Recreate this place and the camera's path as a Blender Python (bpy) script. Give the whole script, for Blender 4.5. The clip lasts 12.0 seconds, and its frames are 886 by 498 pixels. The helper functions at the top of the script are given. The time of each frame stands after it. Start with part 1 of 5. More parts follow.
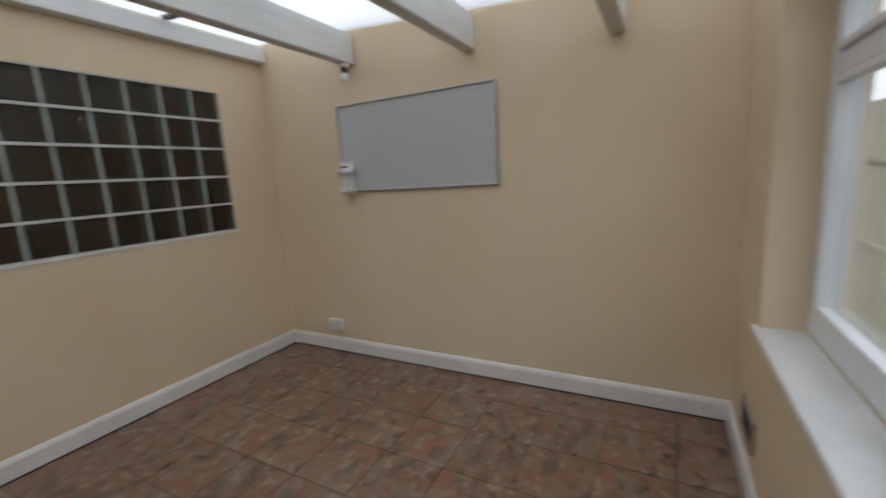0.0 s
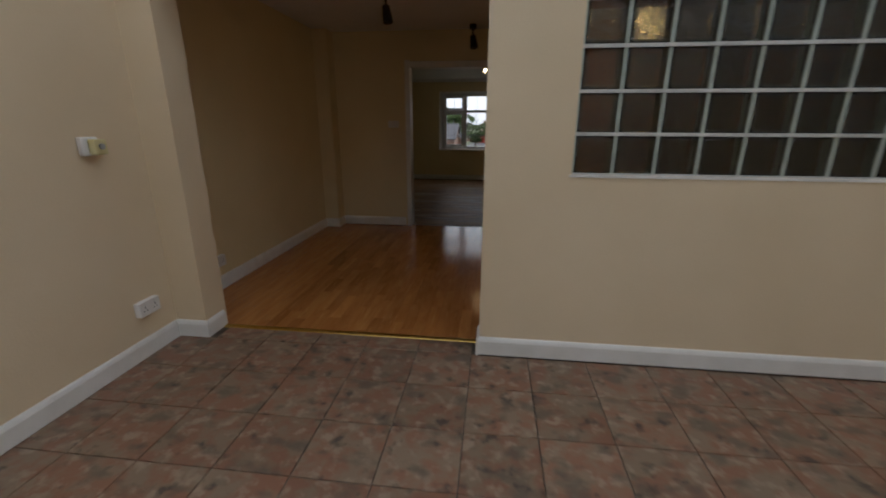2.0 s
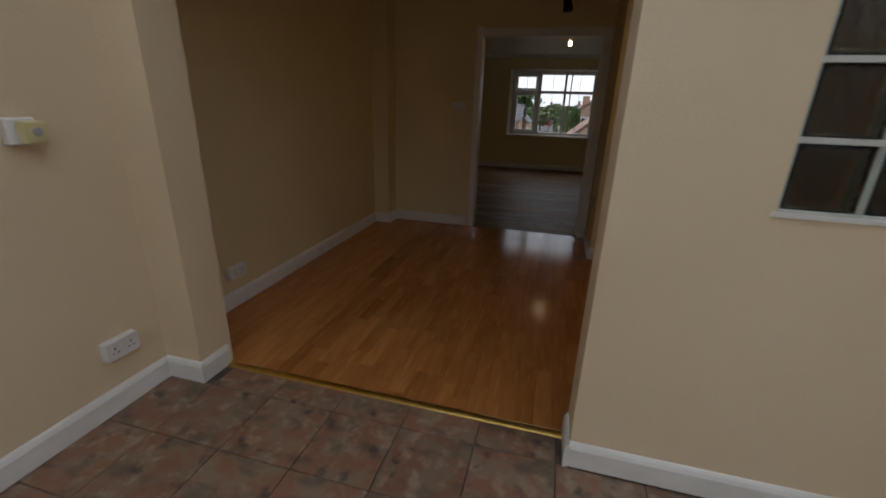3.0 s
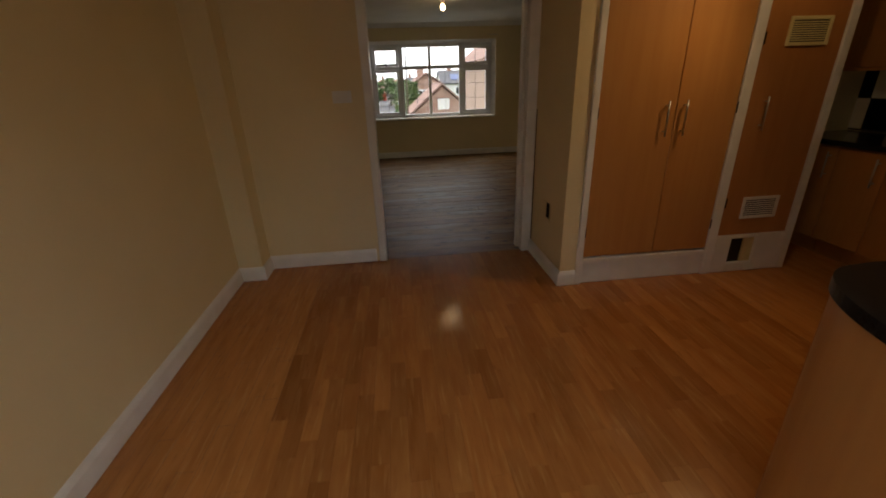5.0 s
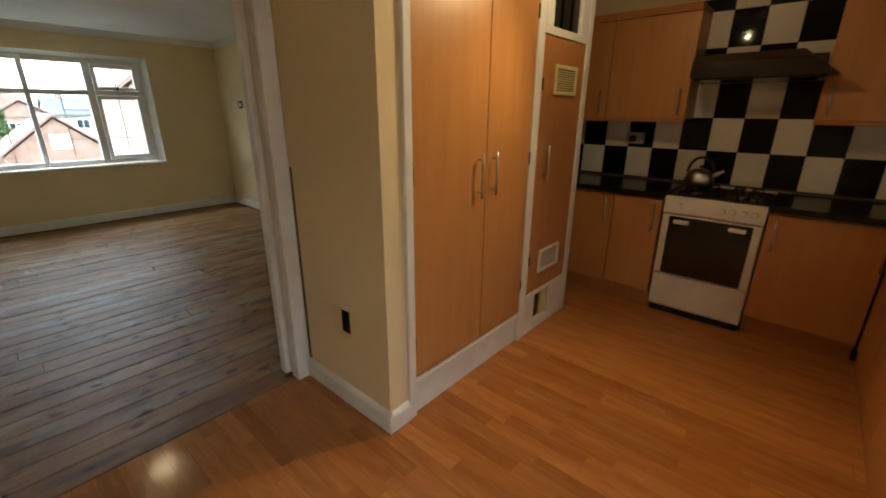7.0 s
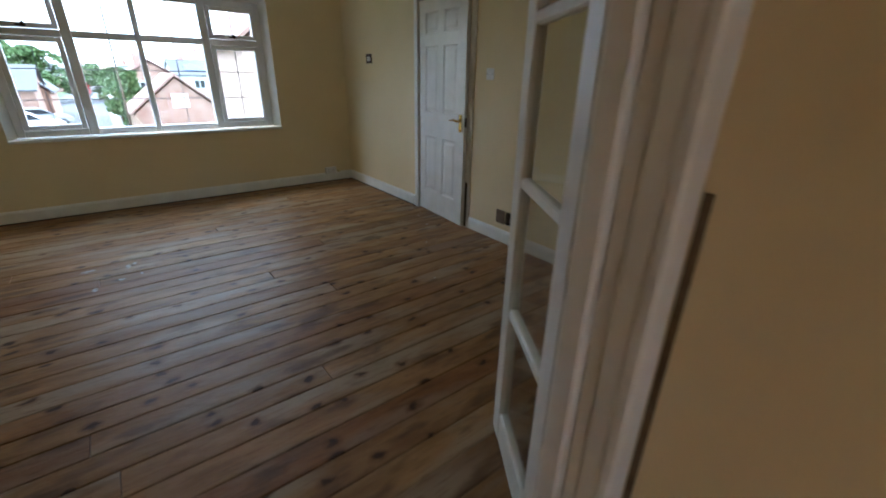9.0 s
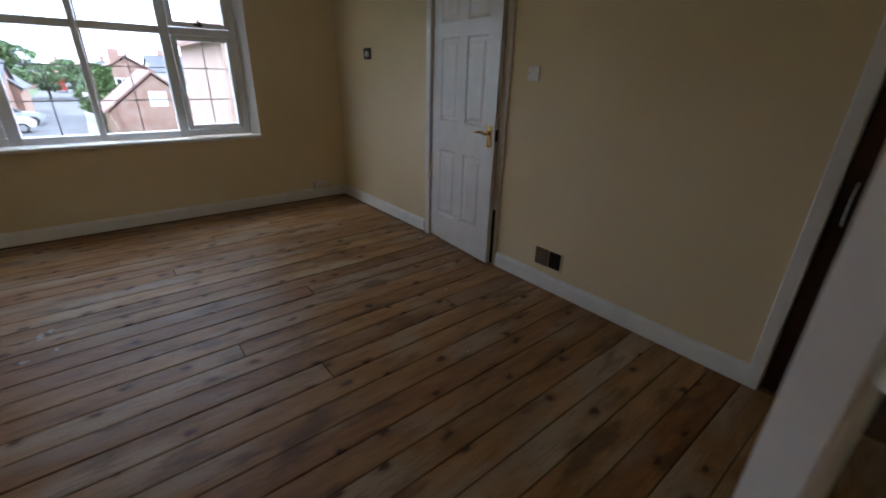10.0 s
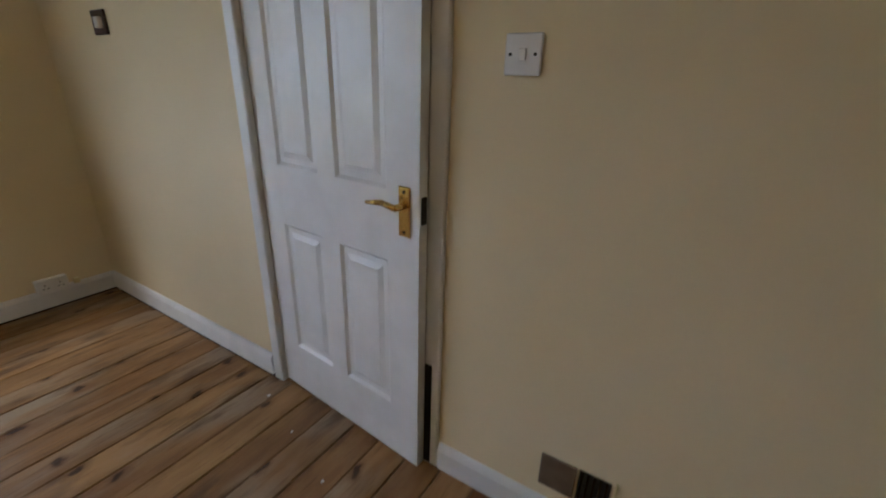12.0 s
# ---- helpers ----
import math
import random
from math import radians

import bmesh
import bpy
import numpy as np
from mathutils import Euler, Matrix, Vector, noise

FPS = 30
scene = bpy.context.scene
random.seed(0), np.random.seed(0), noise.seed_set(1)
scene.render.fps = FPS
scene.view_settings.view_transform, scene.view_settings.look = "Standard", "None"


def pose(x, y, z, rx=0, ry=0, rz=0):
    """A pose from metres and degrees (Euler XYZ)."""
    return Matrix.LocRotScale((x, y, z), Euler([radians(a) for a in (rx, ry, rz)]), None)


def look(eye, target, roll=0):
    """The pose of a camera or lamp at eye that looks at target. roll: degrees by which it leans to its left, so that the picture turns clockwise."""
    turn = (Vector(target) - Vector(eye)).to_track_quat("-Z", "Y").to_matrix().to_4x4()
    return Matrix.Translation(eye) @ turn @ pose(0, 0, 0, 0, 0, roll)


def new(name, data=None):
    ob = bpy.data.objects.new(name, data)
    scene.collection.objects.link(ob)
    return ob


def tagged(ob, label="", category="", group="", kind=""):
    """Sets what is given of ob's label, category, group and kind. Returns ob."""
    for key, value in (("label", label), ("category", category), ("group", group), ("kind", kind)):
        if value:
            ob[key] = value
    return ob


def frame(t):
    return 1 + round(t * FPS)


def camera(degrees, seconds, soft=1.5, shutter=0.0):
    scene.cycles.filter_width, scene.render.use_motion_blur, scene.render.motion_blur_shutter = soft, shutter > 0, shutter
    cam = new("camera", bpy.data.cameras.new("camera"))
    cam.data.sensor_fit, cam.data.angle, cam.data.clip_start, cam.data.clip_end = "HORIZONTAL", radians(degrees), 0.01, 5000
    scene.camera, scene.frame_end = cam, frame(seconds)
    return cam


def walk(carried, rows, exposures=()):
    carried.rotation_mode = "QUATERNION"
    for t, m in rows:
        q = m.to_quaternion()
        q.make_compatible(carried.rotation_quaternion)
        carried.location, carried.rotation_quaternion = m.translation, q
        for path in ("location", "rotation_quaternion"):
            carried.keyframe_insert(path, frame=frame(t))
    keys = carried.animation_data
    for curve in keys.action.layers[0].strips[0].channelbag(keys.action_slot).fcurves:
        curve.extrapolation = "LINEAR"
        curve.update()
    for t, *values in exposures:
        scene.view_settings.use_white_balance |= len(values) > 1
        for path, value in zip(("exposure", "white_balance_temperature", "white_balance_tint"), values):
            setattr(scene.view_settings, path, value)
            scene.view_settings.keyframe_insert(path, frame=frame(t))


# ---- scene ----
cam = camera(94.1, 12.0, soft=1.8, shutter=0.3)
PATH = [
    (0, (0.032, 0.311, 1.384), (1.763, 1.249, 1.036), -3.7),
    (0.5, (0.006, 0.44, 1.346), (1.238, 1.988, 1.053), -1.6),
    (1, (-0.03, 0.518, 1.339), (0.805, 2.3, 0.984), 1.0),
    (1.5, (-0.157, 0.661, 1.316), (-0.014, 2.575, 0.756), 2.7),
    (2, (-0.332, 0.992, 1.32), (-0.559, 2.894, 0.746), 0.2),
    (2.5, (-0.409, 1.411, 1.339), (-0.874, 3.262, 0.741), 2.5),
    (3, (-0.558, 1.835, 1.344), (-1.034, 3.661, 0.681), 1.8),
    (3.2, (-0.637, 2.006, 1.36), (-1.087, 3.822, 0.653), 0.4),
    (4.8, (-1.234, 2.995, 1.426), (-1.107, 4.832, 0.644), -1.2),
    (5, (-1.264, 3.135, 1.428), (-1.073, 4.975, 0.668), -2.0),
    (5.5, (-1.298, 3.475, 1.425), (-0.732, 5.236, 0.664), 0.9),
    (6, (-1.319, 3.792, 1.43), (-0.155, 5.258, 0.725), 1.1),
    (6.5, (-1.283, 4.133, 1.451), (0.081, 5.45, 0.815), 0.2),
    (6.7, (-1.25, 4.282, 1.457), (0.18, 5.536, 0.84), 0.1),
    (8.3, (-0.992, 5.51, 1.388), (0.387, 6.778, 0.686), 3.0),
    (8.5, (-0.989, 5.696, 1.377), (0.371, 6.991, 0.688), 3.7),
    (9, (-0.909, 6.146, 1.362), (0.226, 7.599, 0.586), 1.1),
    (9.5, (-0.741, 6.58, 1.369), (0.331, 8.105, 0.644), 2.7),
    (10, (-0.572, 6.999, 1.356), (0.607, 8.415, 0.579), 1.6),
    (10.5, (-0.314, 7.39, 1.315), (0.923, 8.744, 0.519), 2.2),
    (11, (-0.018, 7.767, 1.305), (1.377, 8.975, 0.534), 3.4),
    (11.5, (0.285, 8.107, 1.304), (1.814, 9.129, 0.517), 1.1),
    (12, (0.643, 8.403, 1.308), (2.235, 9.364, 0.572), 1.9),
]
walk(cam, [(t, look(eye, target, roll)) for t, eye, target, roll in PATH],
     exposures=[(0, -0.85, 6700, 10), (0.5, -1.05, 6700, 10), (1, -1.2, 6700, 10), (1.5, -1.1, 6700, 10), (3.2, -1.0, 6700, 10), (4.8, 0.05, 7300, 10), (5.5, 0.15, 7200, 10),
                (6, 0.65, 6700, 8), (6.5, 1.1, 6400, 4), (8.3, 2.55, 5500, -8), (8.5, 2.6, 5500, -8), (9, 1.55, 5300, 2), (9.5, 1.0, 5250, 8),
                (10.5, 1.2, 5750, 11), (11.2, 1.5, 5600, 13), (12, 1.85, 5450, 11)])
# ---------------------------------------------------------------- world and lights
world = bpy.data.worlds.new("world")
scene.world = world
world.use_nodes = True
wn, wl = world.node_tree.nodes, world.node_tree.links
sky = wn.new("ShaderNodeTexSky")
sky.sky_type, sky.sun_disc = "NISHITA", False
sky.sun_elevation, sky.sun_rotation = radians(46), radians(60)
sky.air_density, sky.dust_density = 1.0, 4.0
grey = wn.new("ShaderNodeHueSaturation")
grey.inputs["Saturation"].default_value = 0.3
wl.new(sky.outputs[0], grey.inputs["Color"])
cloud = wn.new("ShaderNodeMix")
cloud.data_type = "RGBA"
cloud.inputs["Factor"].default_value = 0.8
cloud.inputs["B"].default_value = (3.9, 4.2, 4.7, 1)
wl.new(grey.outputs[0], cloud.inputs["A"])
wl.new(cloud.outputs["Result"], wn["Background"].inputs["Color"])
wn["Background"].inputs["Strength"].default_value = 0.8

sun = new("sun", bpy.data.lights.new("sun", "SUN"))
sun.data.energy, sun.data.angle, sun.data.color = 1.5, radians(25), (1, 0.96, 0.9)
sun.matrix_world = pose(-30, 20, 40, 44, 0, -120)


def bulb_light(name, at, watts, color, radius):
    ob = new(name, bpy.data.lights.new(name, "POINT"))
    ob.data.energy, ob.data.color, ob.data.shadow_soft_size = watts, color, radius
    ob.location = at
    return ob


WARM = (1.0, 0.66, 0.33)
kl = new("kitchen_spot_light", bpy.data.lights.new("kitchen_spot_light", "SPOT"))
kl.data.energy, kl.data.color, kl.data.shadow_soft_size = 19, WARM, 0.03
kl.data.spot_size, kl.data.spot_blend = radians(136), 0.8
kl.matrix_world = look((0.96, 5.24, 2.20), (-0.35, 4.95, 0.8))
bulb_light("kitchen_bulb_light", (0.97, 5.24, 2.192), 2.6, WARM, 0.015)
bulb_light("living_bulb_light", (-0.54, 9.1, 2.2), 0.6, WARM, 0.03)


# ---------------------------------------------------------------- materials
def mat(name, color, rough=0.5, metal=0.0, alt=None, scale=4.0, detail=5.0, mix=1.0, bump=0.0, bump_scale=60.0,
        stretch=(1, 1, 1), rand=0.0, coat=0.0, trans=0.0, ior=1.45, emit=None, rough_var=0.0, island=False, stops=(0.35, 0.7), spec=0.5):
    """One node material: two colours mixed by stretched noise, per-piece variation, fine bump."""
    m = bpy.data.materials.new(name)
    m.use_nodes = True
    n, l = m.node_tree.nodes, m.node_tree.links
    b = n["Principled BSDF"]
    b.inputs["Roughness"].default_value = rough
    b.inputs["Metallic"].default_value = metal
    b.inputs["Coat Weight"].default_value = coat
    b.inputs["Transmission Weight"].default_value = trans
    b.inputs["IOR"].default_value = ior
    b.inputs["Specular IOR Level"].default_value = spec
    b.inputs["Base Color"].default_value = (*color, 1)
    tc = n.new("ShaderNodeTexCoord")
    mp = n.new("ShaderNodeMapping")
    mp.inputs["Scale"].default_value = stretch
    l.new(tc.outputs["Object"], mp.inputs["Vector"])
    vec = mp.outputs[0]
    info = None
    if rand or island:
        info = n.new("ShaderNodeNewGeometry") if island else n.new("ShaderNodeObjectInfo")
        rnd = info.outputs["Random Per Island"] if island else info.outputs["Random"]
        sh = n.new("ShaderNodeVectorMath")
        sh.operation = "ADD"
        mul = n.new("ShaderNodeMath")
        mul.operation = "MULTIPLY"
        mul.inputs[1].default_value = 37.0
        l.new(rnd, mul.inputs[0])
        l.new(vec, sh.inputs[0])
        l.new(mul.outputs[0], sh.inputs[1])
        vec = sh.outputs[0]
    col = None
    if alt is not None:
        no = n.new("ShaderNodeTexNoise")
        no.inputs["Scale"].default_value, no.inputs["Detail"].default_value = scale, detail
        l.new(vec, no.inputs["Vector"])
        rp = n.new("ShaderNodeValToRGB")
        rp.color_ramp.elements[0].position, rp.color_ramp.elements[1].position = stops
        rp.color_ramp.elements[0].color = (*color, 1)
        rp.color_ramp.elements[1].color = (*[c + (a - c) * mix for c, a in zip(color, alt)], 1)
        l.new(no.outputs["Fac"], rp.inputs["Fac"])
        col = rp.outputs[0]
        if rough_var:
            mr = n.new("ShaderNodeMapRange")
            mr.inputs["To Min"].default_value, mr.inputs["To Max"].default_value = rough - rough_var, rough + rough_var
            l.new(no.outputs["Fac"], mr.inputs["Value"])
            l.new(mr.outputs[0], b.inputs["Roughness"])
    if rand and col is not None:
        hs = n.new("ShaderNodeHueSaturation")
        mr = n.new("ShaderNodeMapRange")
        mr.inputs["To Min"].default_value, mr.inputs["To Max"].default_value = 1 - rand, 1 + rand
        l.new(rnd, mr.inputs["Value"])
        l.new(mr.outputs[0], hs.inputs["Value"])
        l.new(col, hs.inputs["Color"])
        col = hs.outputs[0]
    if col is not None:
        l.new(col, b.inputs["Base Color"])
    if bump:
        nb = n.new("ShaderNodeTexNoise")
        nb.inputs["Scale"].default_value, nb.inputs["Detail"].default_value = bump_scale, 3
        l.new(vec, nb.inputs["Vector"])
        bp = n.new("ShaderNodeBump")
        bp.inputs["Strength"].default_value, bp.inputs["Distance"].default_value = bump, 0.01
        l.new(nb.outputs["Fac"], bp.inputs["Height"])
        l.new(bp.outputs[0], b.inputs["Normal"])
    if emit:
        b.inputs["Emission Color"].default_value = (*emit[:3], 1)
        b.inputs["Emission Strength"].default_value = emit[3]
    return m


def layered(m, color, scale, lo, hi, amount, stretch=(1, 1, 1), kind="noise"):
    """Adds a second, sharper layer of marks (knots, stains) over a material's colour."""
    n, l = m.node_tree.nodes, m.node_tree.links
    b = n["Principled BSDF"]
    old = b.inputs["Base Color"].links[0].from_socket
    tc = n.new("ShaderNodeTexCoord")
    mp = n.new("ShaderNodeMapping")
    mp.inputs["Scale"].default_value = stretch
    l.new(tc.outputs["Object"], mp.inputs["Vector"])
    vec = mp.outputs[0]
    oi = n.new("ShaderNodeObjectInfo")
    mul = n.new("ShaderNodeMath")
    mul.operation = "MULTIPLY"
    mul.inputs[1].default_value = 91.0
    add = n.new("ShaderNodeVectorMath")
    add.operation = "ADD"
    l.new(oi.outputs["Random"], mul.inputs[0])
    l.new(vec, add.inputs[0])
    l.new(mul.outputs[0], add.inputs[1])
    if kind == "noise":
        t = n.new("ShaderNodeTexNoise")
        t.inputs["Detail"].default_value = 4
        out = t.outputs["Fac"]
    else:
        t = n.new("ShaderNodeTexVoronoi")
        t.voronoi_dimensions = "2D"
        out = t.outputs["Distance"]
    t.inputs["Scale"].default_value = scale
    at = add.outputs[0]
    if kind != "noise":
        # uneven outlines
        wob, wsc, wad = n.new("ShaderNodeTexNoise"), n.new("ShaderNodeVectorMath"), n.new("ShaderNodeVectorMath")
        wob.inputs["Scale"].default_value, wob.inputs["Detail"].default_value = 26, 3
        wsc.operation, wsc.inputs["Scale"].default_value = "SCALE", 0.05
        l.new(at, wob.inputs["Vector"])
        l.new(wob.outputs["Color"], wsc.inputs[0])
        l.new(at, wad.inputs[0])
        l.new(wsc.outputs[0], wad.inputs[1])
        at = wad.outputs[0]
    l.new(at, t.inputs["Vector"])
    mr = n.new("ShaderNodeMapRange")
    mr.inputs["From Min"].default_value, mr.inputs["From Max"].default_value = lo, hi
    mr.inputs["To Max"].default_value = amount
    l.new(out, mr.inputs["Value"])
    fac = mr.outputs[0]
    if kind != "noise":
        # keep only some of the cells, so that knots fall irregularly
        sep, keep, both = n.new("ShaderNodeSeparateColor"), n.new("ShaderNodeMath"), n.new("ShaderNodeMath")
        keep.operation, both.operation = "GREATER_THAN", "MULTIPLY"
        keep.inputs[1].default_value = 0.6
        l.new(t.outputs["Color"], sep.inputs[0])
        l.new(sep.outputs[0], keep.inputs[0])
        l.new(keep.outputs[0], both.inputs[0])
        l.new(fac, both.inputs[1])
        fac = both.outputs[0]
    mx = n.new("ShaderNodeMix")
    mx.data_type = "RGBA"
    l.new(fac, mx.inputs["Factor"])
    l.new(old, mx.inputs["A"])
    mx.inputs["B"].default_value = (*color, 1)
    l.new(mx.outputs["Result"], b.inputs["Base Color"])
    return m


def tones(m, stops):
    """Tints each piece as a whole, by its own random number, from a ramp of multipliers."""
    n, l = m.node_tree.nodes, m.node_tree.links
    b = n["Principled BSDF"]
    old = b.inputs["Base Color"].links[0].from_socket
    oi, mul, fr, rp, mx = n.new("ShaderNodeObjectInfo"), n.new("ShaderNodeMath"), n.new("ShaderNodeMath"), n.new("ShaderNodeValToRGB"), n.new("ShaderNodeMix")
    mul.operation, fr.operation = "MULTIPLY", "FRACT"
    mul.inputs[1].default_value = 7.31
    l.new(oi.outputs["Random"], mul.inputs[0])
    l.new(mul.outputs[0], fr.inputs[0])
    l.new(fr.outputs[0], rp.inputs["Fac"])
    els = rp.color_ramp.elements
    els[0].position, els[1].position = stops[0][0], stops[-1][0]
    els[0].color, els[1].color = (*stops[0][1], 1), (*stops[-1][1], 1)
    for p, c in stops[1:-1]:
        els.new(p).color = (*c, 1)
    mx.data_type, mx.blend_type = "RGBA", "MULTIPLY"
    mx.inputs["Factor"].default_value = 1.0
    l.new(old, mx.inputs["A"])
    l.new(rp.outputs[0], mx.inputs["B"])
    l.new(mx.outputs["Result"], b.inputs["Base Color"])
    return m


def clear_glass(name, tint=(1, 1, 1), gloss=0.0, wavy=0.0):
    """Thin pane: straight-through with a Fresnel reflection."""
    m = bpy.data.materials.new(name)
    m.use_nodes = True
    n, l = m.node_tree.nodes, m.node_tree.links
    n.remove(n["Principled BSDF"])
    tr, gl, fr, mx = n.new("ShaderNodeBsdfTransparent"), n.new("ShaderNodeBsdfGlossy"), n.new("ShaderNodeLayerWeight"), n.new("ShaderNodeMixShader")
    pw, ma = n.new("ShaderNodeMath"), n.new("ShaderNodeMath")
    tr.inputs["Color"].default_value = (*tint, 1)
    gl.inputs["Roughness"].default_value = gloss
    fr.inputs["Blend"].default_value = 0.5
    pw.operation, ma.operation = "POWER", "MULTIPLY_ADD"
    pw.inputs[1].default_value, ma.inputs[1].default_value, ma.inputs[2].default_value = 4.5, 0.9, 0.05
    l.new(fr.outputs["Facing"], pw.inputs[0])
    l.new(pw.outputs[0], ma.inputs[0])
    if wavy:
        no, bp = n.new("ShaderNodeTexNoise"), n.new("ShaderNodeBump")
        tc = n.new("ShaderNodeTexCoord")
        l.new(tc.outputs["Object"], no.inputs["Vector"])
        no.inputs["Scale"].default_value = 22
        bp.inputs["Strength"].default_value, bp.inputs["Distance"].default_value = wavy, 0.02
        l.new(no.outputs["Fac"], bp.inputs["Height"])
        l.new(bp.outputs[0], gl.inputs["Normal"])
    l.new(ma.outputs[0], mx.inputs[0])
    l.new(tr.outputs[0], mx.inputs[1])
    l.new(gl.outputs[0], mx.inputs[2])
    l.new(mx.outputs[0], n["Material Output"].inputs["Surface"])
    return m


def milky(name):
    """Opal roof sheet: daylight scatters through it."""
    m = bpy.data.materials.new(name)
    m.use_nodes = True
    n, l = m.node_tree.nodes, m.node_tree.links
    n.remove(n["Principled BSDF"])
    tr, tl, mx = n.new("ShaderNodeBsdfTransparent"), n.new("ShaderNodeBsdfTranslucent"), n.new("ShaderNodeMixShader")
    tl.inputs["Color"].default_value = (0.80, 0.82, 0.845, 1)
    tr.inputs["Color"].default_value = (0.52, 0.54, 0.56, 1)
    mx.inputs[0].default_value = 0.6
    l.new(tr.outputs[0], mx.inputs[1])
    l.new(tl.outputs[0], mx.inputs[2])
    l.new(mx.outputs[0], n["Material Output"].inputs["Surface"])
    return m


CREAM = mat("cream_paint", (0.755, 0.615, 0.43), 0.75, alt=(0.705, 0.565, 0.38), scale=1.3, bump=0.12, bump_scale=90)
YELLOW = mat("pale_yellow_paint", (0.745, 0.625, 0.385), 0.7, alt=(0.695, 0.575, 0.335), scale=1.2, bump=0.12, bump_scale=80)
CEIL = mat("white_ceiling_paint", (0.72, 0.72, 0.72), 0.85, alt=(0.66, 0.66, 0.66), scale=2, bump=0.35, bump_scale=45)
WHITE = mat("white_gloss_paint", (0.78, 0.77, 0.74), 0.32, alt=(0.68, 0.67, 0.63), scale=7, mix=0.8, bump=0.05, bump_scale=30, rough_var=0.08)
BEAM = mat("white_beam_paint", (0.74, 0.73, 0.70), 0.5, alt=(0.6, 0.59, 0.55), scale=5, bump=0.15, bump_scale=25, stretch=(0.3, 2, 2))
UPVC = mat("white_upvc", (0.8, 0.81, 0.82), 0.28, alt=(0.74, 0.75, 0.77), scale=3)
TILE = layered(layered(layered(mat("terracotta_tile", (0.24, 0.118, 0.074), 0.4, alt=(0.235, 0.168, 0.115), scale=11, detail=7, bump=0.2, bump_scale=16, rand=0.1, rough_var=0.1, stops=(0.42, 0.58)),
                                (0.36, 0.275, 0.2), 15, 0.53, 0.68, 0.75), (0.11, 0.085, 0.065), 7, 0.53, 0.66, 0.7, (1, 1.5, 1)), (0.05, 0.04, 0.034), 12, 0.6, 0.72, 0.8)
GROUT = mat("tile_grout", (0.13, 0.11, 0.095), 0.9, alt=(0.06, 0.05, 0.042), scale=12, bump=0.2)
LAM = tones(layered(layered(mat("beech_laminate", (0.44, 0.18, 0.052), 0.12, alt=(0.35, 0.132, 0.034), scale=5, stretch=(4, 0.6, 1), rand=0.14, rough_var=0.02, bump=0.03, bump_scale=40),
                            (0.2, 0.07, 0.02), 16, 0.6, 0.78, 0.45, (4, 0.7, 1)), (0.52, 0.255, 0.09), 9, 0.56, 0.7, 0.5, (7, 0.5, 1)),
            [(0.0, (0.88, 0.84, 0.81)), (0.35, (0.95, 0.95, 0.95)), (0.7, (1.0, 1.0, 1.0)), (1.0, (1.1, 1.16, 1.22))])
LAMBED = mat("laminate_joint", (0.13, 0.05, 0.015), 0.5, alt=(0.1, 0.04, 0.012), scale=5)
BOARD = tones(layered(layered(layered(layered(layered(mat("old_pine_board", (0.355, 0.202, 0.083), 0.46, alt=(0.22, 0.115, 0.046), scale=3.0, detail=8, stretch=(1.1, 5, 1), rand=0.1, rough_var=0.1, bump=0.35, bump_scale=14, spec=0.25),
                                                      (0.37, 0.295, 0.205), 1.5, 0.5, 0.62, 0.75, (0.8, 2.2, 1)), (0.11, 0.062, 0.034), 4.5, 0.55, 0.68, 0.75, (0.7, 2.4, 1)),
                                      (0.16, 0.08, 0.034), 16, 0.56, 0.68, 0.5, (0.45, 6, 1)), (0.17, 0.082, 0.034), 7.0, 0.24, 0.09, 0.75, (0.65, 1.0, 1), "voronoi"),
                      (0.022, 0.012, 0.008), 7.0, 0.13, 0.07, 0.78, (0.65, 1.0, 1), "voronoi"),
              [(0.0, (0.66, 0.47, 0.38)), (0.25, (0.9, 0.86, 0.82)), (0.6, (1.0, 1.0, 1.0)), (1.0, (1.14, 1.16, 1.12))])
GAP = mat("dark_gap", (0.02, 0.014, 0.01), 0.9, alt=(0.035, 0.025, 0.018), scale=9)
BEECH = mat("beech_veneer", (0.49, 0.235, 0.078), 0.34, alt=(0.45, 0.205, 0.066), scale=4, stretch=(6, 6, 0.5), rough_var=0.05, bump=0.03)
CHERRY = mat("reddish_veneer", (0.44, 0.195, 0.064), 0.36, alt=(0.40, 0.17, 0.054), scale=4, stretch=(6, 6, 0.5))
BLACKTOP = mat("black_worktop", (0.008, 0.008, 0.009), 0.2, alt=(0.02, 0.02, 0.021), scale=120, detail=2, spec=0.2)
STEEL = mat("brushed_steel", (0.55, 0.55, 0.55), 0.28, 1.0, alt=(0.45, 0.45, 0.46), scale=30, stretch=(1, 20, 1))
DARKSTEEL = mat("dark_steel", (0.09, 0.075, 0.06), 0.2, 1.0, alt=(0.06, 0.05, 0.04), scale=20)
BLACKGLOSS = mat("black_gloss_metal", (0.015, 0.012, 0.01), 0.16, alt=(0.024, 0.02, 0.016), scale=8)
HOODSTEEL = mat("hood_steel", (0.26, 0.22, 0.17), 0.22, 1.0, alt=(0.2, 0.17, 0.13), scale=30, stretch=(1, 20, 1))
BRASS = mat("brass", (0.72, 0.48, 0.14), 0.25, 1.0, alt=(0.55, 0.36, 0.1), scale=25)
BLACKTILE = mat("black_glazed_tile", (0.006, 0.006, 0.007), 0.06, alt=(0.01, 0.01, 0.01), scale=6, rand=0.2, spec=0.15)
